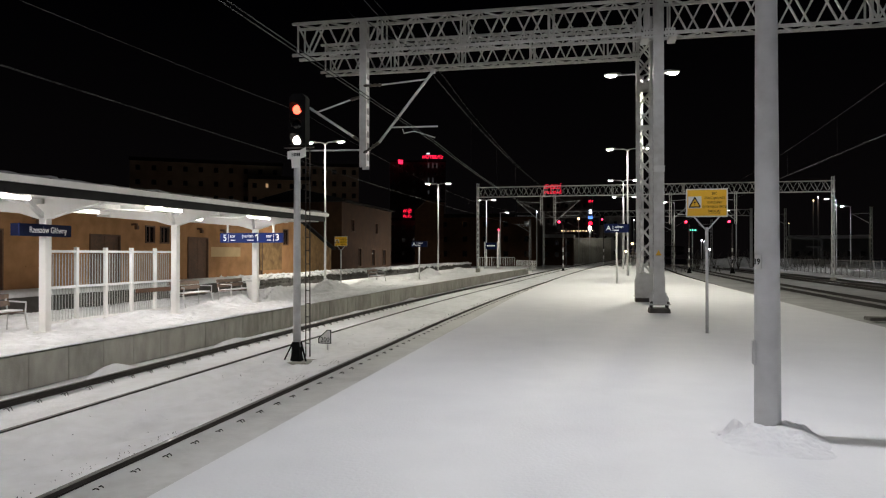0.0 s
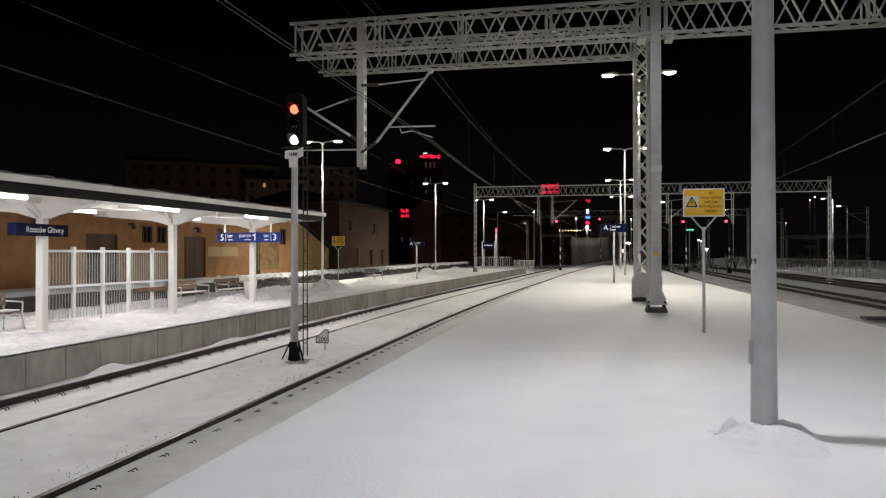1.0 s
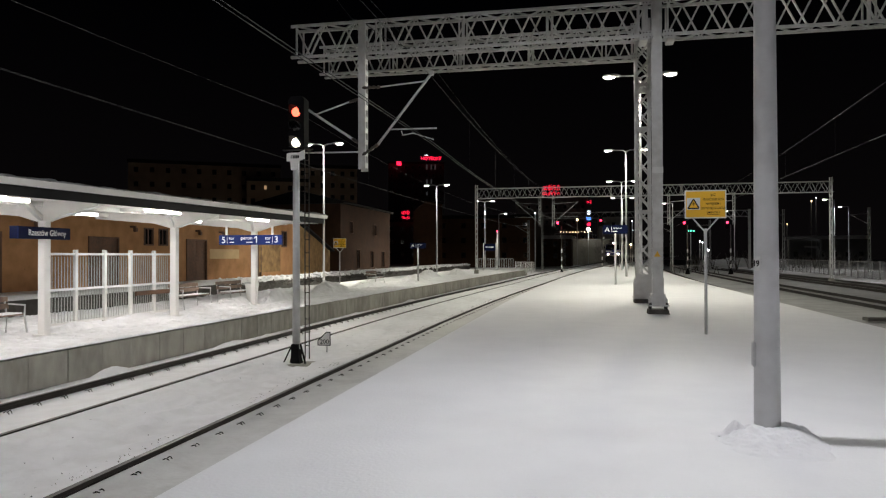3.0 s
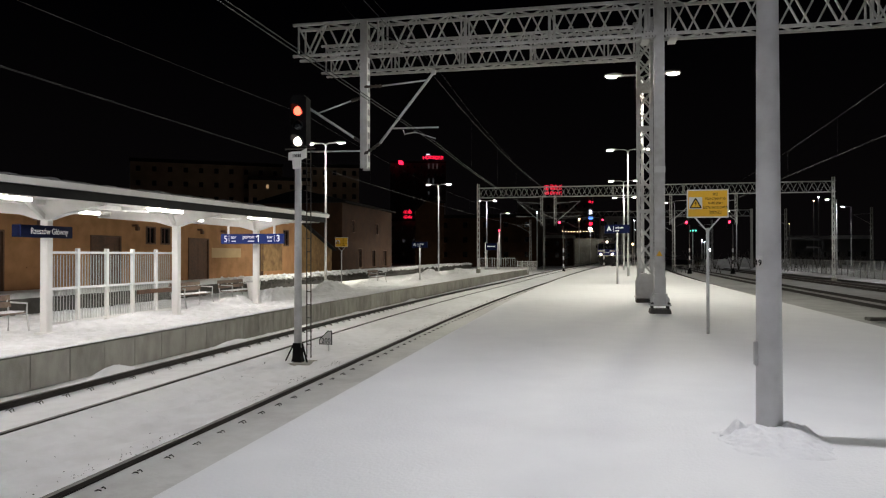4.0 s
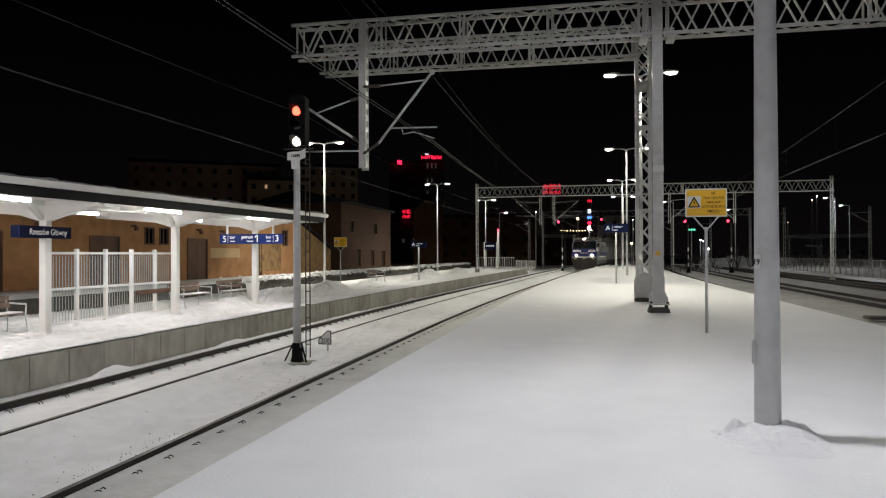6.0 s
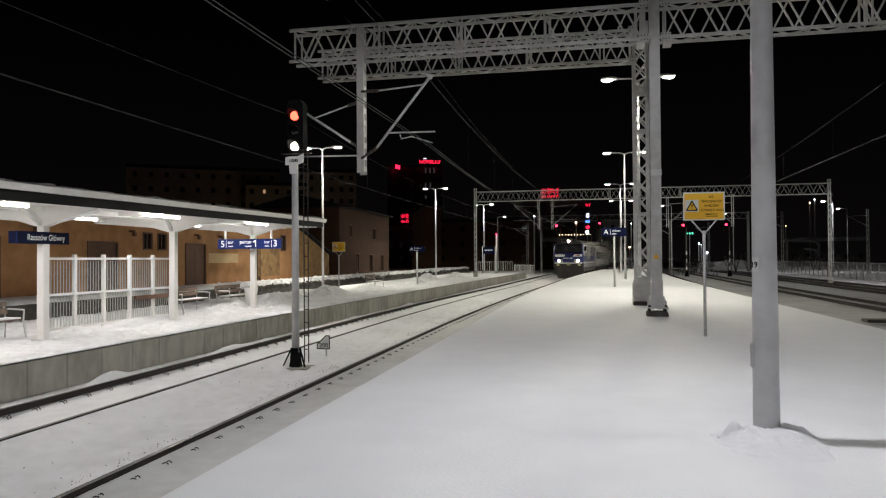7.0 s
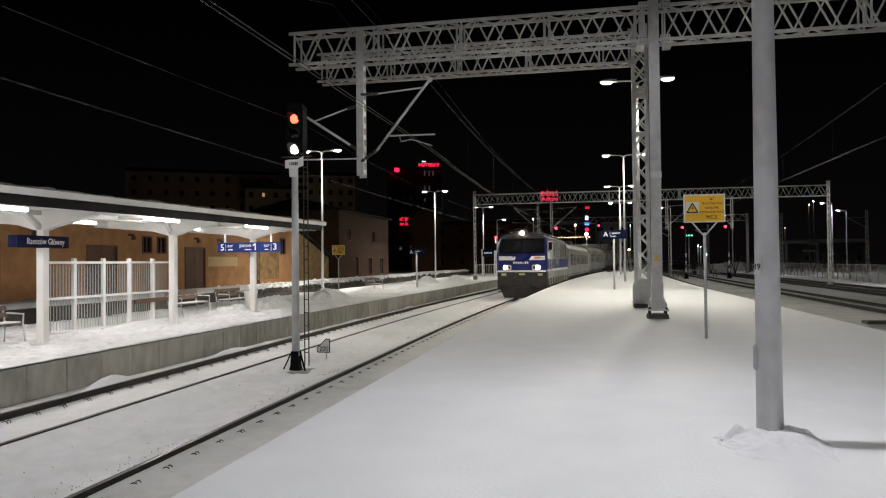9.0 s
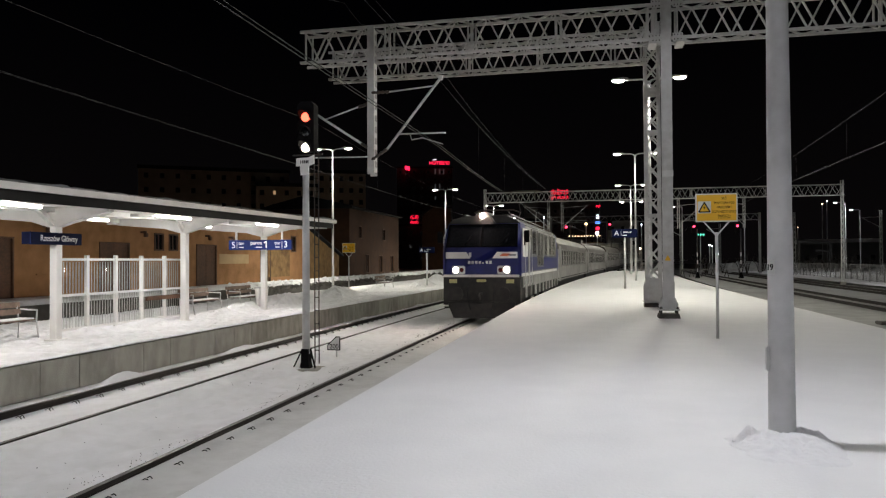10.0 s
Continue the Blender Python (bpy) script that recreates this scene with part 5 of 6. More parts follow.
for y, z0, z1, yk in ((3.2, 4.0, 4.35, 5.0), (12.8, 4.0, 6.05, 14.3)):
    bm = B()
    for s in (-0.55, 0.55):
        tube(bm, ((s, y, z0), (s * 0.8, yk, (z0 + z1) / 2), (s * 0.9, y + 0.3, z1)), 0.03, 6)
    tube(bm, ((-0.95, y + 0.3, z1 - 0.05), (-0.7, y + 0.3, z1 + 0.05), (0.7, y + 0.3, z1 + 0.05), (0.95, y + 0.3, z1 - 0.05)), 0.03, 6)
    tube(bm, ((-0.6, y, z0), (0.6, y, z0)), 0.04, 6)
    part("pantograph", bm, DARK_STEEL, loco, "dark steel pantograph")
for y in (2.2, 6.0, 7.5, 9.2, 11.0):
    bm = B()
    box(bm, -0.7, y, 3.95, 0.7, y + 0.9, 4.12, 0.04)
    part("roof_box", bm, ROOF_GREY, roof)
for s in (-0.9, 0.9):
    bm = B()
    tube(bm, ((s, 1.4, 4.08), (s, 15.5, 4.08)), 0.03, 6)
    part("roof_bar", bm, DARK_STEEL, roof)

# carriages
first = thing("passenger_carriage", "dirty silver-grey passenger carriage with dark windows on snowy rails", "train carriage", "carriages")
bm = B()
carbody(bm, 0.15, 24.1, 1.42, 1.05, 2.95)
part("body", bm, GREY_LIVERY, first)
bm = B()
prism(bm, ((-1.42, 2.95), (1.42, 2.95), (1.36, 3.3), (1.1, 3.62), (0.6, 3.85), (-0.6, 3.85), (-1.1, 3.62), (-1.36, 3.3)), "y", 0.15, 24.1)
part("roof", bm, CAR_ROOF, first)
bm = B()
box(bm, -1.2, 0.6, 0.6, 1.2, 23.6, 1.05)
part("underframe", bm, DIRTY_BLACK, first)
bm = B()
box(bm, -0.7, -0.15, 1.0, 0.7, 24.35, 3.4)
part("gangway", bm, RUBBER, first, "black rubber gangway")
bm = B()
box(bm, -0.02, 0, 0, 0.02, 0.78, 0.95, 0.015)
CARWIN = finish("window", bm, DARK_GLASS)
bm = B()
box(bm, -0.015, 0, 0, 0.015, 0.85, 2.15, 0.01)
CARDOOR = finish("door", bm, GREY_LIVERY)
bm = B()
for ya, yb, za, zb in ((-0.05, 0.0, -0.05, 1.0), (0.78, 0.83, -0.05, 1.0), (0.0, 0.78, -0.05, 0.0), (0.0, 0.78, 0.95, 1.0), (0.0, 0.78, 0.62, 0.65)):
    box(bm, -0.03, ya, za, 0.03, yb, zb)
CARFRAME = finish("window_frame", bm, GREY_LIVERY)
for s in (-1, 1):
    for k in range(14):
        inst("window_frame", CARFRAME, first, Matrix.Translation((s * 1.42, 2.1 + 1.45 * k, 1.95)))
        inst("window", CARWIN, first, Matrix.Translation((s * 1.42, 2.1 + 1.45 * k, 1.95)))
    for y in (0.6, 22.75):
        inst("door", CARDOOR, first, Matrix.Translation((s * 1.43, y, 1.0)))
    bm = B()
    box(bm, s * 1.425 - 0.01, 0.2, 1.15, s * 1.425 + 0.01, 24.0, 1.2)
    part("sill_strip", bm, DIRTY_BLACK, first)
for yc in (3.2, 21.0):
    bm = B()
    for s in (-1, 1):
        box(bm, s * 1.0 - 0.1, yc - 1.6, 0.4, s * 1.0 + 0.1, yc + 1.6, 0.65, 0.03)
    bogie = part("bogie", bm, DIRTY_BLACK, first)
    for d in (-1.25, 1.25):
        wheelset(bogie, yc + d, 0.46)
bm = B()
box(bm, -1.0, 8, 0.3, 1.0, 16, 0.62, 0.03)
part("equipment_box", bm, DIRTY_BLACK, first)
CARS = [loco, first] + [copy_thing(first, pose(0, 0, 0)) for k in range(4)]


def track_point(y):
    return Vector((-4.32 + bend(y), y, RH + rise(y)))


def motions():
    """The train rolls in along the bend at a steady pace."""
    back = 0.0
    for k, car in enumerate(CARS):
        length = 16.9 if k == 0 else 24.5
        rows = []
        for j in range(21):
            t = j * 0.5
            y = LOCO_FRONT + SPEED * (10.0 - t) + back
            a, b = track_point(y), track_point(y + length - 0.4)
            d = b - a
            rows.append((t, pose(a.x, a.y, a.z, 0, 0, -math.degrees(math.atan2(d.x, d.y)))))
        walk(car, rows)
        back += length

# ---- ramp and buildings behind the low platform ----
bm = B()
box(bm, -24.0, -10, GZ - 0.1, -20.0, 120, 0.06)
structure("ramp_wall", bm, DARK_STONE, "old dark stone ramp wall with a ragged snowy top")
bm = B()
prev = None
for k in range(521):
    y = -10 + 0.25 * k
    lip = -19.93 + 0.05 * noise.noise(Vector((y * 1.3, 0, 0)))
    drop_z = 0.05 - 0.05 * abs(noise.noise(Vector((y * 0.9, 4, 0))))
    cur = [bm.verts.new(p) for p in ((lip, y, drop_z - 0.06), (lip, y, 0.14), (-20.5, y, 0.19 + 0.03 * noise.noise(Vector((y, 8, 0)))), (-22.2, y, 0.16), (-24.0, y, 0.16))]
    if prev:
        for i in range(4):
            bm.faces.new((prev[i], prev[i + 1], cur[i + 1], cur[i])).smooth = True
    prev = cur
structure("ramp_snow", bm, SNOW_TRODDEN, "uneven snow along the top of the ramp")


rng = random.Random(23)
for material, label, count, top in ((SNOW_TRODDEN, "ragged lumps of snow along the ramp's edge", 900, 0.16), (DARK_STONE, "dark stones and dead weeds along the ramp's edge", 1100, 0.02)):
    verts, faces = [], []
    for k in range(count):
        y = rng.uniform(36, 118) if k % 3 else rng.uniform(36, 70)
        r = rng.uniform(0.05, 0.17)
        x, z = -19.98 + rng.uniform(-0.25, 0.2), top + rng.uniform(-0.22, 0.1) - (0.12 if top < 0.1 else 0)
        i = len(verts)
        verts += [(x + r * rng.uniform(0.6, 1.2) * dx, y + 1.6 * r * rng.uniform(0.6, 1.2) * dy, z + r * rng.uniform(0.6, 1.1) * dz)
                  for dx, dy, dz in ((1, 0, 0), (0, 1, 0), (-1, 0, 0), (0, -1, 0), (0, 0, 1), (0, 0, -1))]
        faces += [(i + a, i + b, i + c) for a, b, c in ((0, 1, 4), (1, 2, 4), (2, 3, 4), (3, 0, 4), (1, 0, 5), (2, 1, 5), (3, 2, 5), (0, 3, 5))]
    me = bpy.data.meshes.new("ramp_rubble")
    me.from_pydata(verts, [], faces)
    me.materials.append(material)
    tagged(new("ramp_rubble", me), label, "rubble", "", "stuff")


def framed_opening(parent, kind, y0, y1, z0, z1, material, inner=None, bars=1):
    """A door or window set into the front wall (x = 0) of a building, with frame and leaf or panes."""
    bm = B()
    t = 0.07
    box(bm, -0.1, y0, z0, 0.05, y0 + t, z1)
    box(bm, -0.1, y1 - t, z0, 0.05, y1, z1)
    box(bm, -0.1, y0 + t, z1 - t, 0.05, y1 - t, z1)
    fr = part(kind, bm, material, parent)
    if kind == "window":
        bm = B()
        box(bm, -0.06, y0 + t, z0 + t, -0.045, y1 - t, z1 - t)
        part("pane", bm, inner or DARK_GLASS, fr)
        bm = B()
        box(bm, -0.1, y0 + t, z0, 0.08, y1 - t, z0 + t)
        part("sill", bm, material, fr)
        bm = B()
        box(bm, -0.04, (y0 + y1) / 2 - 0.025, z0 + t, 0.0, (y0 + y1) / 2 + 0.025, z1 - t)
        part("glazing_bar", bm, material, fr)
    else:
        for a, b in ((y0 + t, (y0 + y1) / 2 - 0.005), ((y0 + y1) / 2 + 0.005, y1 - t)):
            bm = B()
            box(bm, -0.09, a, z0, -0.04, b, z1 - t, 0.006)
            for k in range(1, 4):
                zz = z0 + (z1 - z0) * k / 4
                box(bm, -0.04, a + 0.05, zz - 0.03, -0.025, b - 0.05, zz + 0.03)
            part("door_leaf", bm, inner or material, fr)
    return fr


def wall_with_openings(parent, y0, y1, z0, z1, openings, material, thick=0.4, name="wall"):
    """A front wall at x = 0 cut by openings (ya, yb, za, zb), which do not overlap along y."""
    pieces = []
    y = y0
    for ya, yb, za, zb in sorted(openings):
        pieces.append((y, ya, z0, z1))
        if za > z0 + 0.01:
            pieces.append((ya, yb, z0, za))
        pieces.append((ya, yb, zb, z1))
        y = yb
    pieces.append((y, y1, z0, z1))
    for a, b, c, d in pieces:
        bm = B()
        box(bm, -thick, a, c, 0, b, d)
        part(name, bm, material, parent)


station_house = thing("station_building", "long ochre plastered station building with brown doors, lit from the canopy", "building", "buildings", (-22.0, 0, 0.1))
DOORS = [(21.3, 23.1, 0.0, 2.42), (27.9, 30.0, 0.0, 2.36), (35.8, 37.95, 0.0, 2.42), (43.5, 45.0, 0.0, 2.4)]
WINS = [(31.95, 32.75, 2.0, 2.9), (33.2, 34.0, 2.0, 2.9), (15.5, 16.4, 1.7, 2.9), (48.3, 49.2, 2.1, 3.3)]
wall_with_openings(station_house, -12, 51, 0, 4.2, DOORS + WINS, ORANGE_PLASTER)
for b in ((-9.0, -12, -8.6, 51), (-8.6, -12, -0.4, -11.6), (-8.6, 50.6, -0.4, 51.0)):
    bm = B()
    box(bm, b[0], b[1], 0, b[2], b[3], 4.2)
    part("rear_wall", bm, ORANGE_PLASTER, station_house)
bm = B()
prism(bm, ((0.35, 4.2), (0.35, 4.3), (-4.5, 4.75), (-9.45, 4.42), (-9.45, 4.3)), "y", -12.4, 51.4)
part("roof", bm, ROOF_DARK, station_house)
for d in DOORS:
    framed_opening(station_house, "door", *d, BROWN_WOOD, BROWN_WOOD)
for w in WINS:
    framed_opening(station_house, "window", *w, BROWN_WOOD)
bm = B()
box(bm, 0.003, 38.3, 1.3, 0.012, 41.9, 1.88)
part("plaster_patch", bm, PALE_PATCH, station_house, "pale repaired plaster patch")
bm = B()
box(bm, 0.003, 44.7, 0.35, 0.02, 48.1, 2.5)
part("plaster_patch", bm, WORN_PLASTER, station_house, "worn bare plaster patch")
for y0, y1 in ((24.2, 27.2), (38.2, 43.0)):
    bm = B()
    bar(bm, (0.04, y0, 0.95), (0.04, y1, 0.95), 0.05)
    part("conduit", bm, ORANGE_PLASTER, station_house)
for y in (24.6, 30.9, 36.8, 39.4, 19.0):
    bm = B()
    box(bm, 0.0, y - 0.06, 2.85, 0.3, y + 0.06, 2.95, 0.01)
    box(bm, 0.2, y - 0.1, 2.65, 0.36, y + 0.1, 2.85, 0.02)
    part("wall_lamp", bm, BROWN_WOOD, station_house, "small unlit brown wall lamp")

lean_to = thing("lean_to_building", "ochre lean-to with a sloping snowy roof beside the station building", "building", "buildings", (-22.0, 51.2, 0.1))
bm = B()
prism(bm, ((0.0, 0.0), (7.0, 0.0), (7.0, 1.9), (0.0, 4.0)), "x", -7.5, 0.0)
part("wall", bm, WORN_PLASTER, lean_to)
bm = B()
prism(bm, ((-0.1, 4.1), (7.4, 1.85), (7.4, 1.95), (-0.1, 4.22)), "x", -7.8, 0.3)
part("roof", bm, ROOF_DARK, lean_to)

back_house = thing("back_building", "two-storey ochre building with small windows, dimness put into the wall colour", "building", "buildings", (-22.4, 62.0, 0.1))
W2 = [(2.6, 3.5, 3.6, 4.8), (4.6, 5.7, 0.2, 2.1), (9.0, 10.2, 0.2, 2.0), (13.0, 14.4, 0.2, 2.0), (10.2, 11.2, 3.6, 4.8)]
wall_with_openings(back_house, 0, 16.5, 0, 6.3, sorted([W2[0], W2[1], W2[2], (10.25, 11.2, 3.6, 4.8), W2[3]]), DIMMED_PLASTER)
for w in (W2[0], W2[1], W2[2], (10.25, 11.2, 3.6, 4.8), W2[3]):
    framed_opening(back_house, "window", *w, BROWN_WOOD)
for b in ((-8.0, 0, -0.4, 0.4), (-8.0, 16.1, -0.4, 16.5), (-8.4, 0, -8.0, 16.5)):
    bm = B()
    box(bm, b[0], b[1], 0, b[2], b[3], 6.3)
    part("side_wall", bm, DIMMED_PLASTER, back_house)
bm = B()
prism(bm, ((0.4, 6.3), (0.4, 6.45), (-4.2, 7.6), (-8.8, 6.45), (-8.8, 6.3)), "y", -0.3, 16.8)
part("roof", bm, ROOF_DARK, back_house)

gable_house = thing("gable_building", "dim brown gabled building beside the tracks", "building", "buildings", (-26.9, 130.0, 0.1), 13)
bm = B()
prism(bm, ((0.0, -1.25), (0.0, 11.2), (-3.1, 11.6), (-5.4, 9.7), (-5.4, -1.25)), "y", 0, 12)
part("wall", bm, DIMMED_PLASTER, gable_house)
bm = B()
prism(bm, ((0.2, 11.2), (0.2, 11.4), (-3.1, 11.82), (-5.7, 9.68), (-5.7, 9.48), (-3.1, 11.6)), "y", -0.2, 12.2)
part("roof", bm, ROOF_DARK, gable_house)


# ---- town beyond ----
def block_house(name, label, at, w, d, h, floors, cols, rz, wall, lit=(), group="far buildings", win=(0.95, 1.15), roof_h=0.8, roof=None):
    """A far block with window openings as set-in panes, a roof edge, and a few lit panes. Front faces -y."""
    ob = thing(name, label, "building", group, at, rz)
    bm = B()
    box(bm, -w / 2, 0, -2, w / 2, d, h)
    part("wall", bm, wall, ob)
    bm = B()
    box(bm, -w / 2 - 0.2, -0.2, h, w / 2 + 0.2, d + 0.2, h + roof_h)
    part("roof", bm, roof or ROOF_DARK, ob)
    bm = B()
    box(bm, 0, -0.06, 0, win[0], 0.02, win[1])
    dark = finish("window", bm, DARK_GLASS)
    bm = B()
    box(bm, 0.2, -0.06, 0.15, win[0] - 0.2, 0.02, win[1] - 0.1)
    warm = finish("window", bm, LIT_WINDOW)
    for f in range(floors):
        for c in range(cols):
            x = -w / 2 + w * (c + 0.5) / cols - win[0] / 2
            inst("window", warm if (f, c) in lit else dark, ob, Matrix.Translation((x, 0, h * (f + 0.35) / floors)))
    return ob


block_house("apartment_block", "dark apartment block with one lit window at night", (-88, 152, 0), 34, 14, 23, 7, 10, 32, FAR_PLASTER)
block_house("apartment_block", "dark stepped apartment block with a lit window", (-71, 154, 0), 14, 14, 19, 6, 5, 28, FAR_PLASTER, lit=((5, 1), (4, 3)))
block_house("apartment_block", "tall dark apartment block at night", (-61, 160, 0), 14, 16, 22.5, 8, 6, 24, FAR_PLASTER)
hotel_tower = block_house("hotel_tower", "tall dark hotel tower carrying red neon letters", (-79, 322, 0), 26, 20, 44.8, 12, 8, 12, FAR_DARK)
for lx, z0, z1 in ((5.0, 42.0, 44.4), (7.05, 42.0, 44.4), (8.9, 42.0, 44.4), (5.0, 35.2, 37.5), (7.05, 35.2, 37.5), (5.0, 30.0, 31.5)):
    bm = B()
    box(bm, lx - 0.28, -0.15, z0, lx + 0.28, 0.02, z1)
    part("lit_strip", bm, DIM_STRIP, hotel_tower, "dimly lit window strip")
block_house("dark_hall", "dark brown hall far beyond the platform end", (-22, 150, 0), 22, 20, 9.5, 3, 5, 0, DIMMED_PLASTER)
block_house("dark_hall", "low dark building behind the distant tracks", (-9, 168, 0), 10, 14, 5.5, 2, 4, 0, DIMMED_PLASTER, roof=SNOW_GREY)
block_house("white_building", "pale commercial building far down the line", (7.2, 215, 0), 9, 20, 13, 3, 3, 0, FAR_PALE)
block_house("white_building", "long dim building on the far side of the tracks", (54, 178, -1), 16, 10, 6.2, 1, 6, -10, FAR_PALE, roof=SNOW_TRODDEN)


def neon(name, label, at, text, size, rz, width, bars=False):
    ob = thing(name, label, "neon sign", "neon signs", at, rz)
    bm = B()
    for x in (-width * 0.4, width * 0.4):
        bar(bm, (x, 0.3, -size * 2.2), (x, 0.3, size * 0.4), 0.25)
    part("frame", bm, DARK_STEEL, ob)
    if text:
        lettering("glowing_word", text, size, ob, (-width * 0.28, 0, 0), NEON_RED)
    return ob


hotel_sign = neon("neon_sign", "red glowing hotel letters on the tower roof", (-71.2, 321.6, 46.9), "HOTEL", 2.1, 12, 7.4)
for k in range(6):
    bm = B()
    x = 0.75 + 0.62 * k
    box(bm, x, -0.05, -0.72, x + 0.13, 0.1, 0.72 + (0.25 if k == 4 else 0))
    box(bm, x + 0.16, -0.05, (0.55, -0.7, 0.55, -0.7, -0.7, 0.3)[k], x + 0.42, 0.1, (0.72, -0.53, 0.72, -0.53, -0.53, 0.47)[k])
    part("glowing_stroke", bm, NEON_RED, hotel_sign)
for k in range(3):
    bm = B()
    box(bm, -3.6 + 0.6 * k, -0.05, 1.3, -3.15 + 0.6 * k, 0.1, 1.8)
    part("star", bm, NEON_WHITE, hotel_sign)
side_sign = neon("neon_sign", "small red glowing roof sign seen at a slant", (-86.4, 318.7, 44.7), "", 2.0, 60, 3.4)
for k in range(3):
    bm = B()
    box(bm, -1.4 + 1.0 * k, -0.05, -0.9, -0.6 + 1.0 * k, 0.1, 0.9)
    part("glowing_stroke", bm, NEON_RED, side_sign)


def bar_sign(at, rz, rows, w, label):
    """A neon sign whose marks are plain strokes: rows of (z, height, count, glowing material)."""
    ob = thing("neon_sign", label, "neon sign", "neon signs", at, rz)
    for z, h, n, m in rows:
        for k in range(n):
            bm = B()
            x = -w / 2 + w * (k + 0.5) / n
            q = w / n * 0.36
            t = q * 0.3
            if k % 3 != 2:
                ring = [(x + q * math.cos(a), 0, z + h * 0.42 + h * 0.38 * math.sin(a)) for a in [2 * math.pi * i / 12 for i in range(10 + 3 * (k % 2))]]
                tube(bm, ring, t * 0.5, 6)
            if k % 2 == 0:
                box(bm, x + q - t * 0.5, -0.05, z, x + q + t * 0.5, 0.1, z + h * (1.0 if k % 4 else 0.85))
            if k % 3 == 2:
                box(bm, x - t * 0.5, -0.05, z, x + t * 0.5, 0.1, z + h * 0.75)
            part("glowing_stroke", bm, m, ob)
    bm = B()
    bar(bm, (-w * 0.4, 0.35, -6), (-w * 0.4, 0.35, 2), 0.2)
    bar(bm, (w * 0.4, 0.35, -6), (w * 0.4, 0.35, 2), 0.2)
    part("frame", bm, DARK_STEEL, ob)
    return ob


bar_sign((-13.55, 262.5, 25.4), 3, ((0.1, 2.1, 7, NEON_RED), (-1.6, 1.2, 7, NEON_RED)), 6.2, "red glowing shopping gallery sign above the gantry")
bar_sign((-55.6, 213, 14.2), 14, ((0.2, 1.4, 4, NEON_RED), (-1.2, 1.0, 4, NEON_RED)), 2.6, "small red glowing sign between dark buildings")
bar_sign((0.1, 262.0, 20.4), 0, ((0.0, 1.1, 3, NEON_RED),), 1.6, "tiny red glowing sign far down the line")
tower_sign = thing("sign_tower", "tall advertising pylon with white, blue and red glowing panels", "sign tower", "neon signs", (0.0, 262, 0))
bm = B()
box(bm, -0.4, 0.1, -1, 0.4, 0.7, 20.4)
part("pylon", bm, DARK_STEEL, tower_sign)
for z0, z1, w, m in ((16.4, 17.8, 0.5, NEON_WHITE), (14.5, 15.4, 0.8, NEON_BLUE), (12.4, 13.4, 0.6, NEON_RED)):
    bm = B()
    box(bm, -w, -0.1, z0, w, 0.1, z1, 0.1)
    part("glowing_panel", bm, m, tower_sign)


def small_light(at, r, material, label, post=None):
    ob = thing("distant_light", label, "lamp", "distant lights", at)
    bm = B()
    bmesh.ops.create_icosphere(bm, subdivisions=2, radius=r)
    part("glowing_lamp", bm, material, ob)
    if post:
        bm = B()
        tube(bm, ((0, r, -at[2] - 1.0), (0, r, -r * 0.5)), 0.09, 8)
        part("pole", bm, GALV, ob)
    return ob


small_light((-0.15, 197.5, 8.8), 0.42, LED, "very bright white floodlight far down the line", True)
garland = thing("light_string", "string of small warm lamps along the far bridge railing", "light string", "", (-8.4, 206.4, 0))
for x in (0.0, 9.4):
    bm = B()
    tube(bm, ((x, 0, 5.2), (x, 0, 8.5)), 0.06, 6)
    part("post", bm, DARK_STEEL, garland)
bm = B()
tube(bm, [(9.4 * k / 12, 0, 8.45 - 0.5 * k / 12 * (1 - k / 12)) for k in range(13)], 0.03, 5)
part("cable", bm, WIRE, garland)
bm = B()
bmesh.ops.create_icosphere(bm, subdivisions=1, radius=0.13)
bulb = finish("bulb", bm, LAMP_WARM)
for k in range(11):
    u = (k + 0.5) / 11
    inst("bulb", bulb, garland, Matrix.Translation((9.4 * u, -0.05, 8.4 - 0.5 * u * (1 - u))))
small_light((-3.0, 190, 11.0), 0.28, LAMP_WARM, "small orange street light in the distance", True)
for x, y, z, post in ((-9.6, 130, 9.3, True), (13.2, 140, 8.6, True), (46.2, 162.7, 13.0, True),
                      (47.5, 164, 13.8, True), (10.4, 150, 8.0, True), (9.6, 165, 7.2, True), (26.8, 116, 0.9, True), (9.0, 155, 8.9, True)):
    small_light((x, y, z), 0.13, LAMP_COOL if x != 46.2 else LAMP_WARM, "small street light beyond the tracks", post)
for x, y, z, r, m in ((20.4, 140, 4.2, 0.13, LAMP_COOL), (21.0, 141, 4.0, 0.1, LAMP_COOL), (21.7, 139, 2.5, 0.2, LAMP_COOL), (8.4, 150, 3.8, 0.22, LAMP_WARM), (7.1, 150, 2.2, 0.2, LAMP_WARM), (40.2, 158, 8.0, 0.09, LAMP_WARM)):
    small_light((x, y, z), r, m, "small low lamp glowing beyond the far tracks", True)
green = thing("green_light_board", "small dark board with three glowing green lamps among the far tracks", "light board", "", (16.9, 126, 5.5))
bm = B()
prism(bm, ((-0.75, -0.15), (0.75, -0.15), (0.85, 0.15), (0.75, 0.5), (-0.75, 0.5), (-0.85, 0.15)), "y", -0.1, 0.1)
dark_board = part("board", bm, BLACK, green)
for x in (-0.45, 0.0, 0.45):
    bm = B()
    tube(bm, ((x, -0.14, 0.17), (x, -0.1, 0.17)), 0.17, 12)
    part("glowing_lamp", bm, NEON_GREEN, dark_board)
bm = B()
tube(bm, ((0, 0.1, -6.5), (0, 0.1, 0.1)), 0.08, 8)
part("pole", bm, GALV, green)

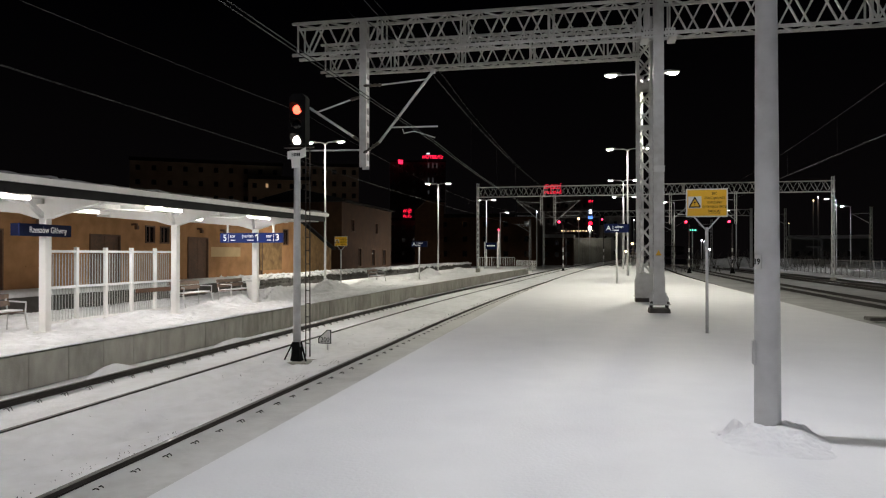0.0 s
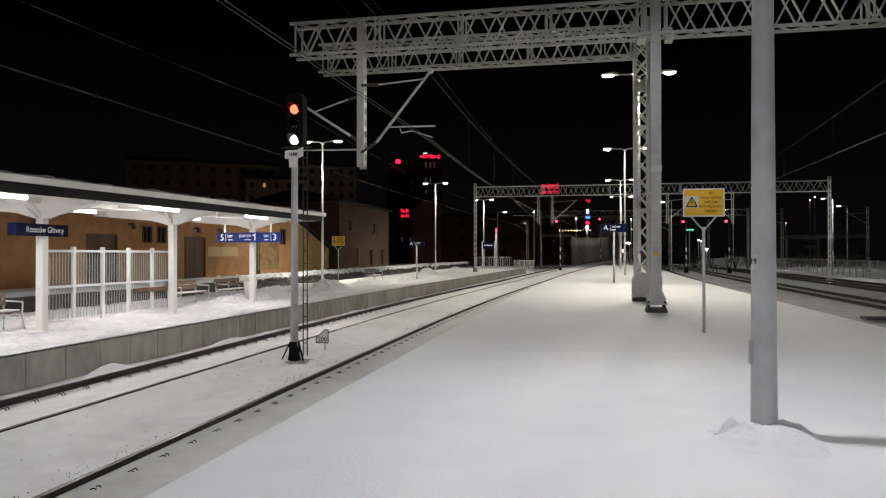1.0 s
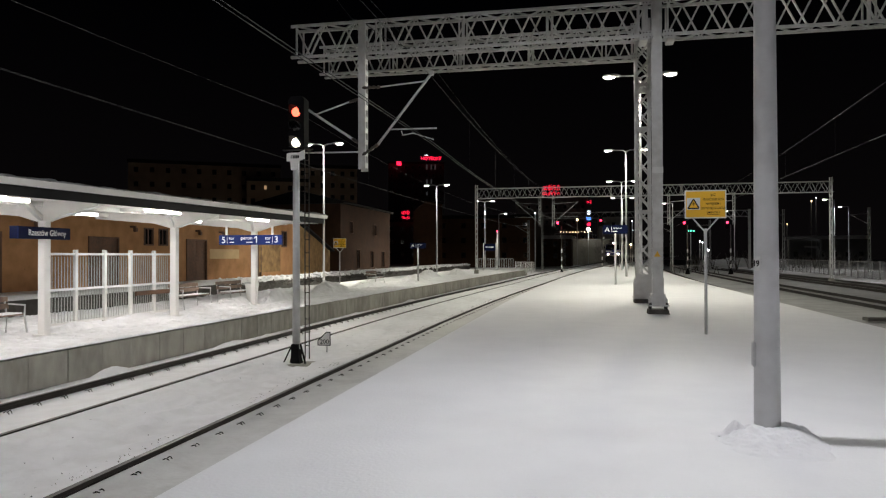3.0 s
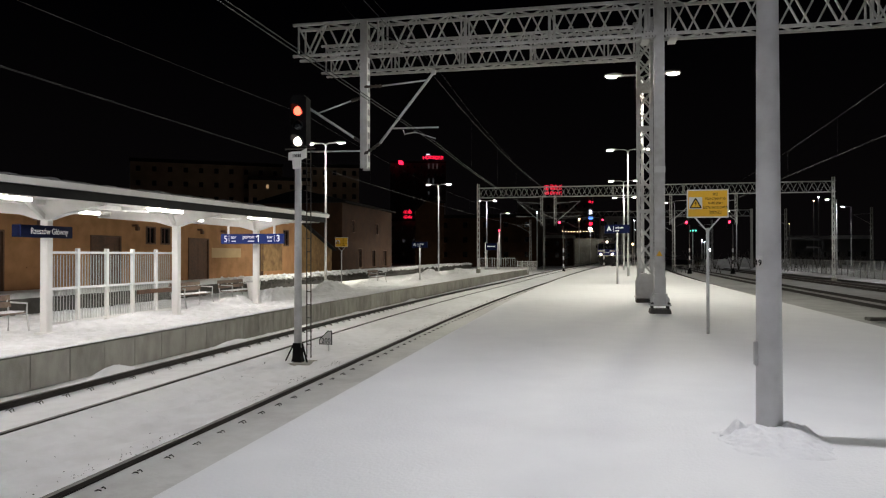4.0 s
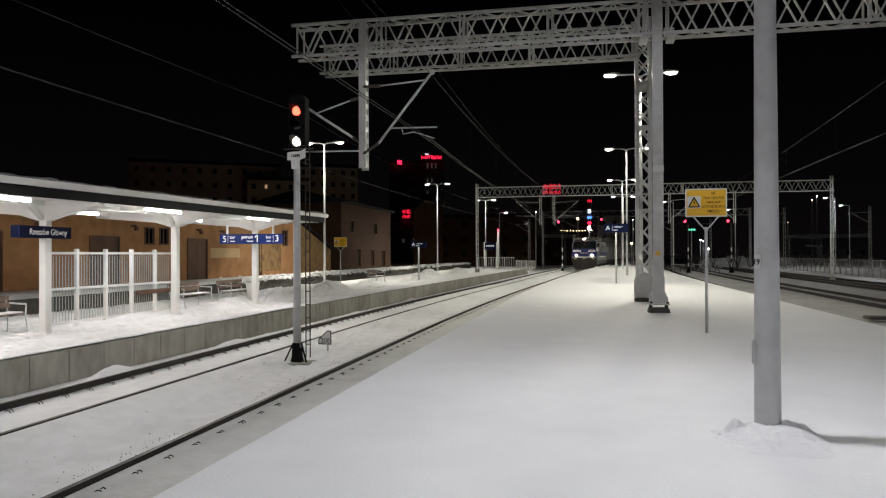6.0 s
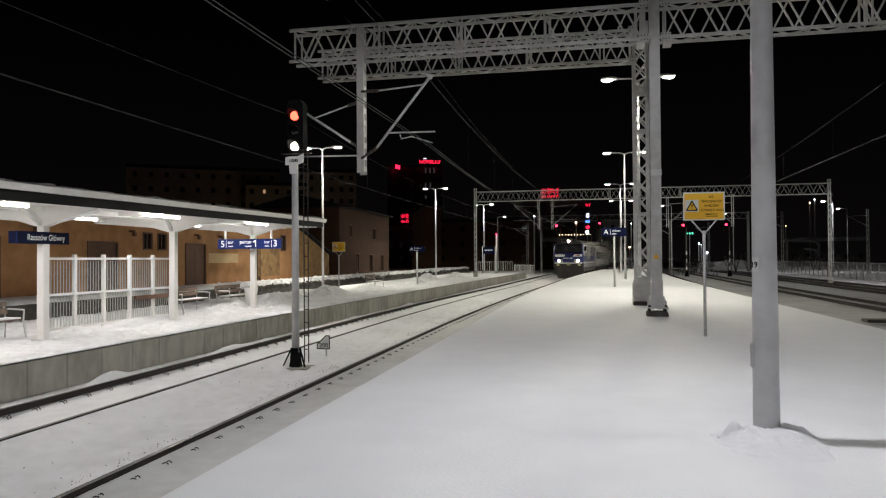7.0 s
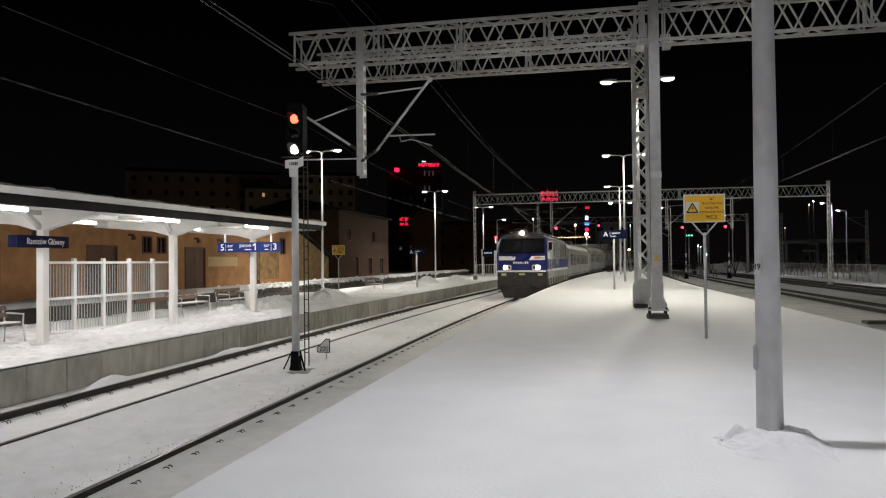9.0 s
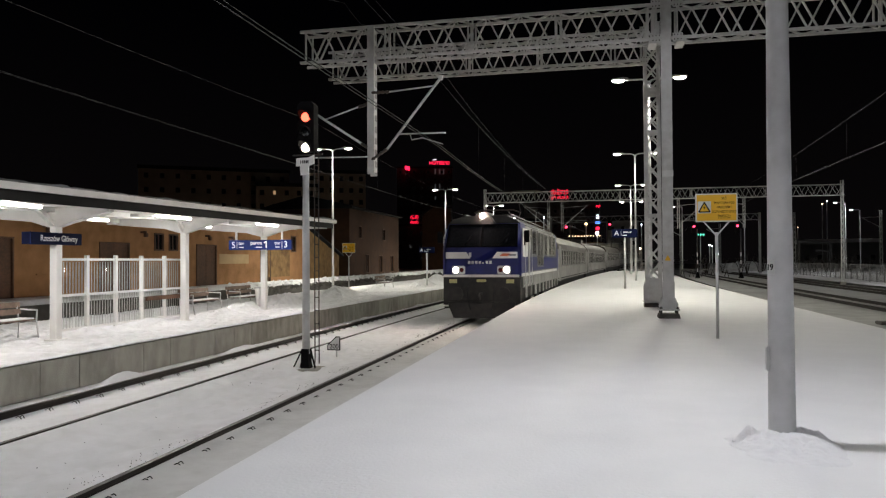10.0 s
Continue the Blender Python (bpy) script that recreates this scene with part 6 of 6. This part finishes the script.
# far bridge across the line
bridge = thing("road_bridge", "dark road bridge far down the line with a pale parapet", "bridge", "", (-6.5, 206, 0))
bm = B()
box(bm, -9, 0, 4.3, 8, 8, 5.2)
part("deck", bm, CONCRETE, bridge)
bm = B()
box(bm, -9, -0.1, 5.2, 8, 0.1, 6.4)
part("parapet", bm, WORN_PLASTER, bridge)
for x in (-8, 0, 7):
    bm = B()
    box(bm, x - 0.5, 1, -1, x + 0.5, 7, 4.3)
    part("pier", bm, CONCRETE, bridge)


# concrete wall in front of the bridge, raised pipe and low barriers among the far tracks
retaining = thing("retaining_wall", "pale concrete retaining wall of tall panels beside the line", "wall", "", (-6.0, 199.5, -1.0))
bm = B()
box(bm, 0, 0, 0, 1.9, 0.5, 6.9, 0.03)
panel_mesh = finish("panel", bm, CONCRETE)
for k in range(6):
    inst("panel", panel_mesh, retaining, Matrix.Translation((1.93 * k, 0, 0)))
bm = B()
box(bm, -0.1, -0.08, 6.9, 11.7, 0.58, 7.1, 0.03)
part("coping", bm, SNOW_GREY, retaining, "snowy coping")

pipe = thing("pipe_bridge", "pale raised pipe bending to the ground beyond the tracks", "pipe", "", (38.0, 150.0, 0))
bm = B()
tube(bm, ((0, 0, 5.0), (5.2, 0, 4.65), (5.8, 0, 4.5), (6.1, 0, 4.0), (6.1, 0, -1.0)), 0.34, 12)
part("pipe_run", bm, FAR_PALE, pipe)
bm = B()
tube(bm, ((3.2, -0.8, 3.1), (5.4, -0.8, 3.0), (5.6, -0.8, 2.6), (5.6, -0.8, -1.0)), 0.2, 10)
part("pipe_run", bm, FAR_PALE, pipe)
bm = B()
bar(bm, (0.3, 0, -1.0), (0.3, 0, 4.7), 0.3)
part("support", bm, CONCRETE, pipe)

for x, y in ((12.1, 104.0), (15.2, 106.0), (16.2, 101.0)):
    ob = thing("track_barrier", "low dark steel trestle barrier standing among snowy tracks", "barrier", "track barriers", (x, y, RH - 0.17))
    for sx in (-0.6, 0.6):
        for tilt in (-0.3, 0.3):
            bm = B()
            bar(bm, (sx + tilt, 0, 0), (sx, 0, 1.05), 0.08)
            part("leg", bm, DARK_STEEL, ob)
    bm = B()
    bar(bm, (-0.9, -0.02, 0.98), (0.9, -0.02, 0.98), 0.1)
    part("beam", bm, ZINC, ob)


# ---- bank and bare bushes beyond the tracks ----
heap((27.0, 142.0, -1.2), 13, 10, 2.0, 55.0, SNOW_GREY, "patchy snowy bank with bare scrub beyond the tracks", 0.3, "snow_slope", 2)
rng = random.Random(11)
for k in range(34):
    x, y = rng.uniform(17, 44), rng.uniform(124, 138)
    ob = thing("bare_bush", "leafless dark bush on the snowy bank", "bush", "bare bushes", (x, y, -0.6))
    for j in range(9):
        a, h = rng.uniform(0, 6.28), rng.uniform(1.4, 3.2)
        bm = B()
        tip = (math.cos(a) * h * 0.5, math.sin(a) * h * 0.5, h)
        mid = (tip[0] * 0.4, tip[1] * 0.4, h * 0.55)
        tube(bm, ((0, 0, -0.6), mid, tip), (0.04, 0.025, 0.008), 4)
        for i in range(3):
            q = Vector(mid).lerp(Vector(tip), 0.3 * i)
            tube(bm, (q, q + Vector((rng.uniform(-0.5, 0.5), rng.uniform(-0.5, 0.5), rng.uniform(0.3, 0.8)))), (0.015, 0.005), 3)
        part("branch", bm, BARK, ob)

# name board at the end of the low platform
board_far = thing("station_name_sign", "small dark blue name board on two posts", "sign", "", (-11.6, 84.0, P1))
for x in (-0.75, 0.75):
    bm = B()
    tube(bm, ((x, 0, -0.02), (x, 0, 3.3)), 0.05, 8)
    part("post", bm, WHITE_PAINT, board_far)
bm = B()
box(bm, -0.7, -0.04, 2.4, 0.7, 0.04, 3.2, 0.01)
panel = part("board", bm, NAVY, board_far)
for k in range(5):
    bm = B()
    box(bm, -0.5 + 0.2 * k, -0.05, 2.75, -0.36 + 0.2 * k, -0.041, 2.9)
    part("letter_bar", bm, WHITE, panel)


# ---- far signals ----
def far_signal(at, h, lamp_z, side, label, lit):
    ob = thing("railway_signal", label, "railway signal", "far signals", at)
    bm = B()
    tube(bm, ((0, 0, 0), (0, 0, h)), 0.07, 8)
    part("pole", bm, DARK_STEEL, ob)
    for k in range(3):
        bm = B()
        tube(bm, ((0, 0, 0.8 + 1.0 * k), (0, 0, 1.3 + 1.0 * k)), 0.085, 8)
        part("white_band", bm, WHITE_PAINT, ob)
    bm = B()
    prism(bm, ((-0.3, 0.0), (0.3, 0.0), (0.1, 0.7), (-0.1, 0.7)), "y", -0.2, 0.2)
    part("base", bm, BLACK, ob)
    bm = B()
    box(bm, side - 0.3, -0.1, h - 0.6, side + 0.3, 0.2, h + 0.9, 0.08)
    head = part("signal_head", bm, BLACK, ob)
    bm = B()
    bmesh.ops.create_icosphere(bm, subdivisions=2, radius=0.16, matrix=Matrix.Translation((side, -0.12, lamp_z)))
    part("lens", bm, lit, head, "glowing red lens")
    return ob


far_signal((-3.4, 91.3, RH - 0.15), 6.2, 6.6, -0.5, "far striped signal mast with a glowing red light", RED_FAR)
far_signal((2.0, 112.8, RH - 0.15), 7.6, 7.9, -0.2, "far signal mast with a glowing red light", RED_FAR)
for x, y in ((12.6, 97), (17.9, 97), (23.2, 97)):
    far_signal((x, y, RH - 0.15), 6.4, 6.7, -0.4, "far striped signal mast beside the many tracks", RED_FAR)
small_light((-12.6, 99.0, 5.0), 0.12, RED_FAR, "tiny red lamp on a pole", True)

for x, y, h in ((-9.8, 118, 8.4), (5.2, 124, 8.2), (12.2, 112, 8.2), (20.6, 130, 8.6), (26.0, 104, 8.8), (33.0, 78, 8.4), (35.2, 100, 8.6), (-5.0, 150, 8.0)):
    ob = thing("catenary_mast", "grey catenary mast with a bracket in the distance", "mast", "catenary masts", (x, y, RH - 0.2))
    bm = B()
    for s in (-0.15, 0.15):
        bar(bm, (s, 0, 0), (s * 0.7, 0, h), 0.09)
    for k in range(12):
        bar(bm, (-0.15, 0, 0.3 + k * h / 13), (0.15, 0, 0.3 + (k + 1) * h / 13), 0.05)
    part("mast", bm, ZINC, ob)
    bm = B()
    tube(bm, ((0, 0, h - 2.2), (-2.2, 0, h - 0.9)), 0.04, 6)
    tube(bm, ((0, 0, h - 0.8), (-2.2, 0, h - 0.9)), 0.03, 6)
    part("bracket", bm, ZINC, ob)
far2 = thing("catenary_gantry", "faint lattice gantry far down the line", "gantry", "gantries", (0, 125, 0))
bm = B()
for z in (8.0, 9.0):
    bar(bm, (-8, 0, z), (26, 0, z), 0.12)
for k in range(24):
    bar(bm, (-8 + 34 * k / 24, 0, 8.0), (-8 + 34 * (k + 0.5) / 24, 0, 9.0), 0.07)
    bar(bm, (-8 + 34 * (k + 0.5) / 24, 0, 9.0), (-8 + 34 * (k + 1) / 24, 0, 8.0), 0.07)
part("girder", bm, ZINC, far2)
for x in (-8, 26):
    bm = B()
    bar(bm, (x, 0, -1), (x, 0, 9.2), 0.35)
    part("mast", bm, ZINC, far2)

block_house("shopping_gallery", "big unlit shopping gallery under its red roof sign", (-13.5, 263, 0), 26, 30, 22.5, 4, 8, 3, FAR_DARK)
block_house("dark_hall", "dark block under a small red sign", (-57, 214, 0), 10, 12, 12.2, 3, 3, 14, FAR_DARK)

# unseen sodium street lamps, added behind the station building to light the apartment blocks
for x, y in ((-48, 96), (-60, 128)):
    ob = thing("street_lamp", "unseen orange street lamp added behind the station to light the apartment blocks", "street lamp", "street lamps", (x, y, 0))
    bm = B()
    tube(bm, ((0, 0, -1), (0, 0, 5.6), (0.5, 0, 6.0)), (0.1, 0.07, 0.05), 8)
    part("pole", bm, GALV, ob)
    bm = B()
    box(bm, 0.4, -0.15, 5.9, 1.0, 0.15, 6.05, 0.04)
    part("lamp_head", bm, LAMP_WARM, ob)
    lamp("added_street_light", "POINT", (x + 0.7, y, 5.6), 380, (1.0, 0.74, 0.52), 0.2)

# ---- concrete wall panels ----
bm = B()
box(bm, 0.0, 0.005, -0.64, 0.075, 0.995, -0.002, 0.008)
PANEL = finish("panel", bm, CONCRETE)
for k in range(96):
    y = -5 + k
    inst("panel", PANEL, platform_wall, pose(p1_edge(y) - 0.085 + 0.004 * math.sin(k * 2.3), y, P1 - 0.03, 0, 0, -math.degrees(math.atan(p1_edge(y + 1) - p1_edge(y)))))

motions()
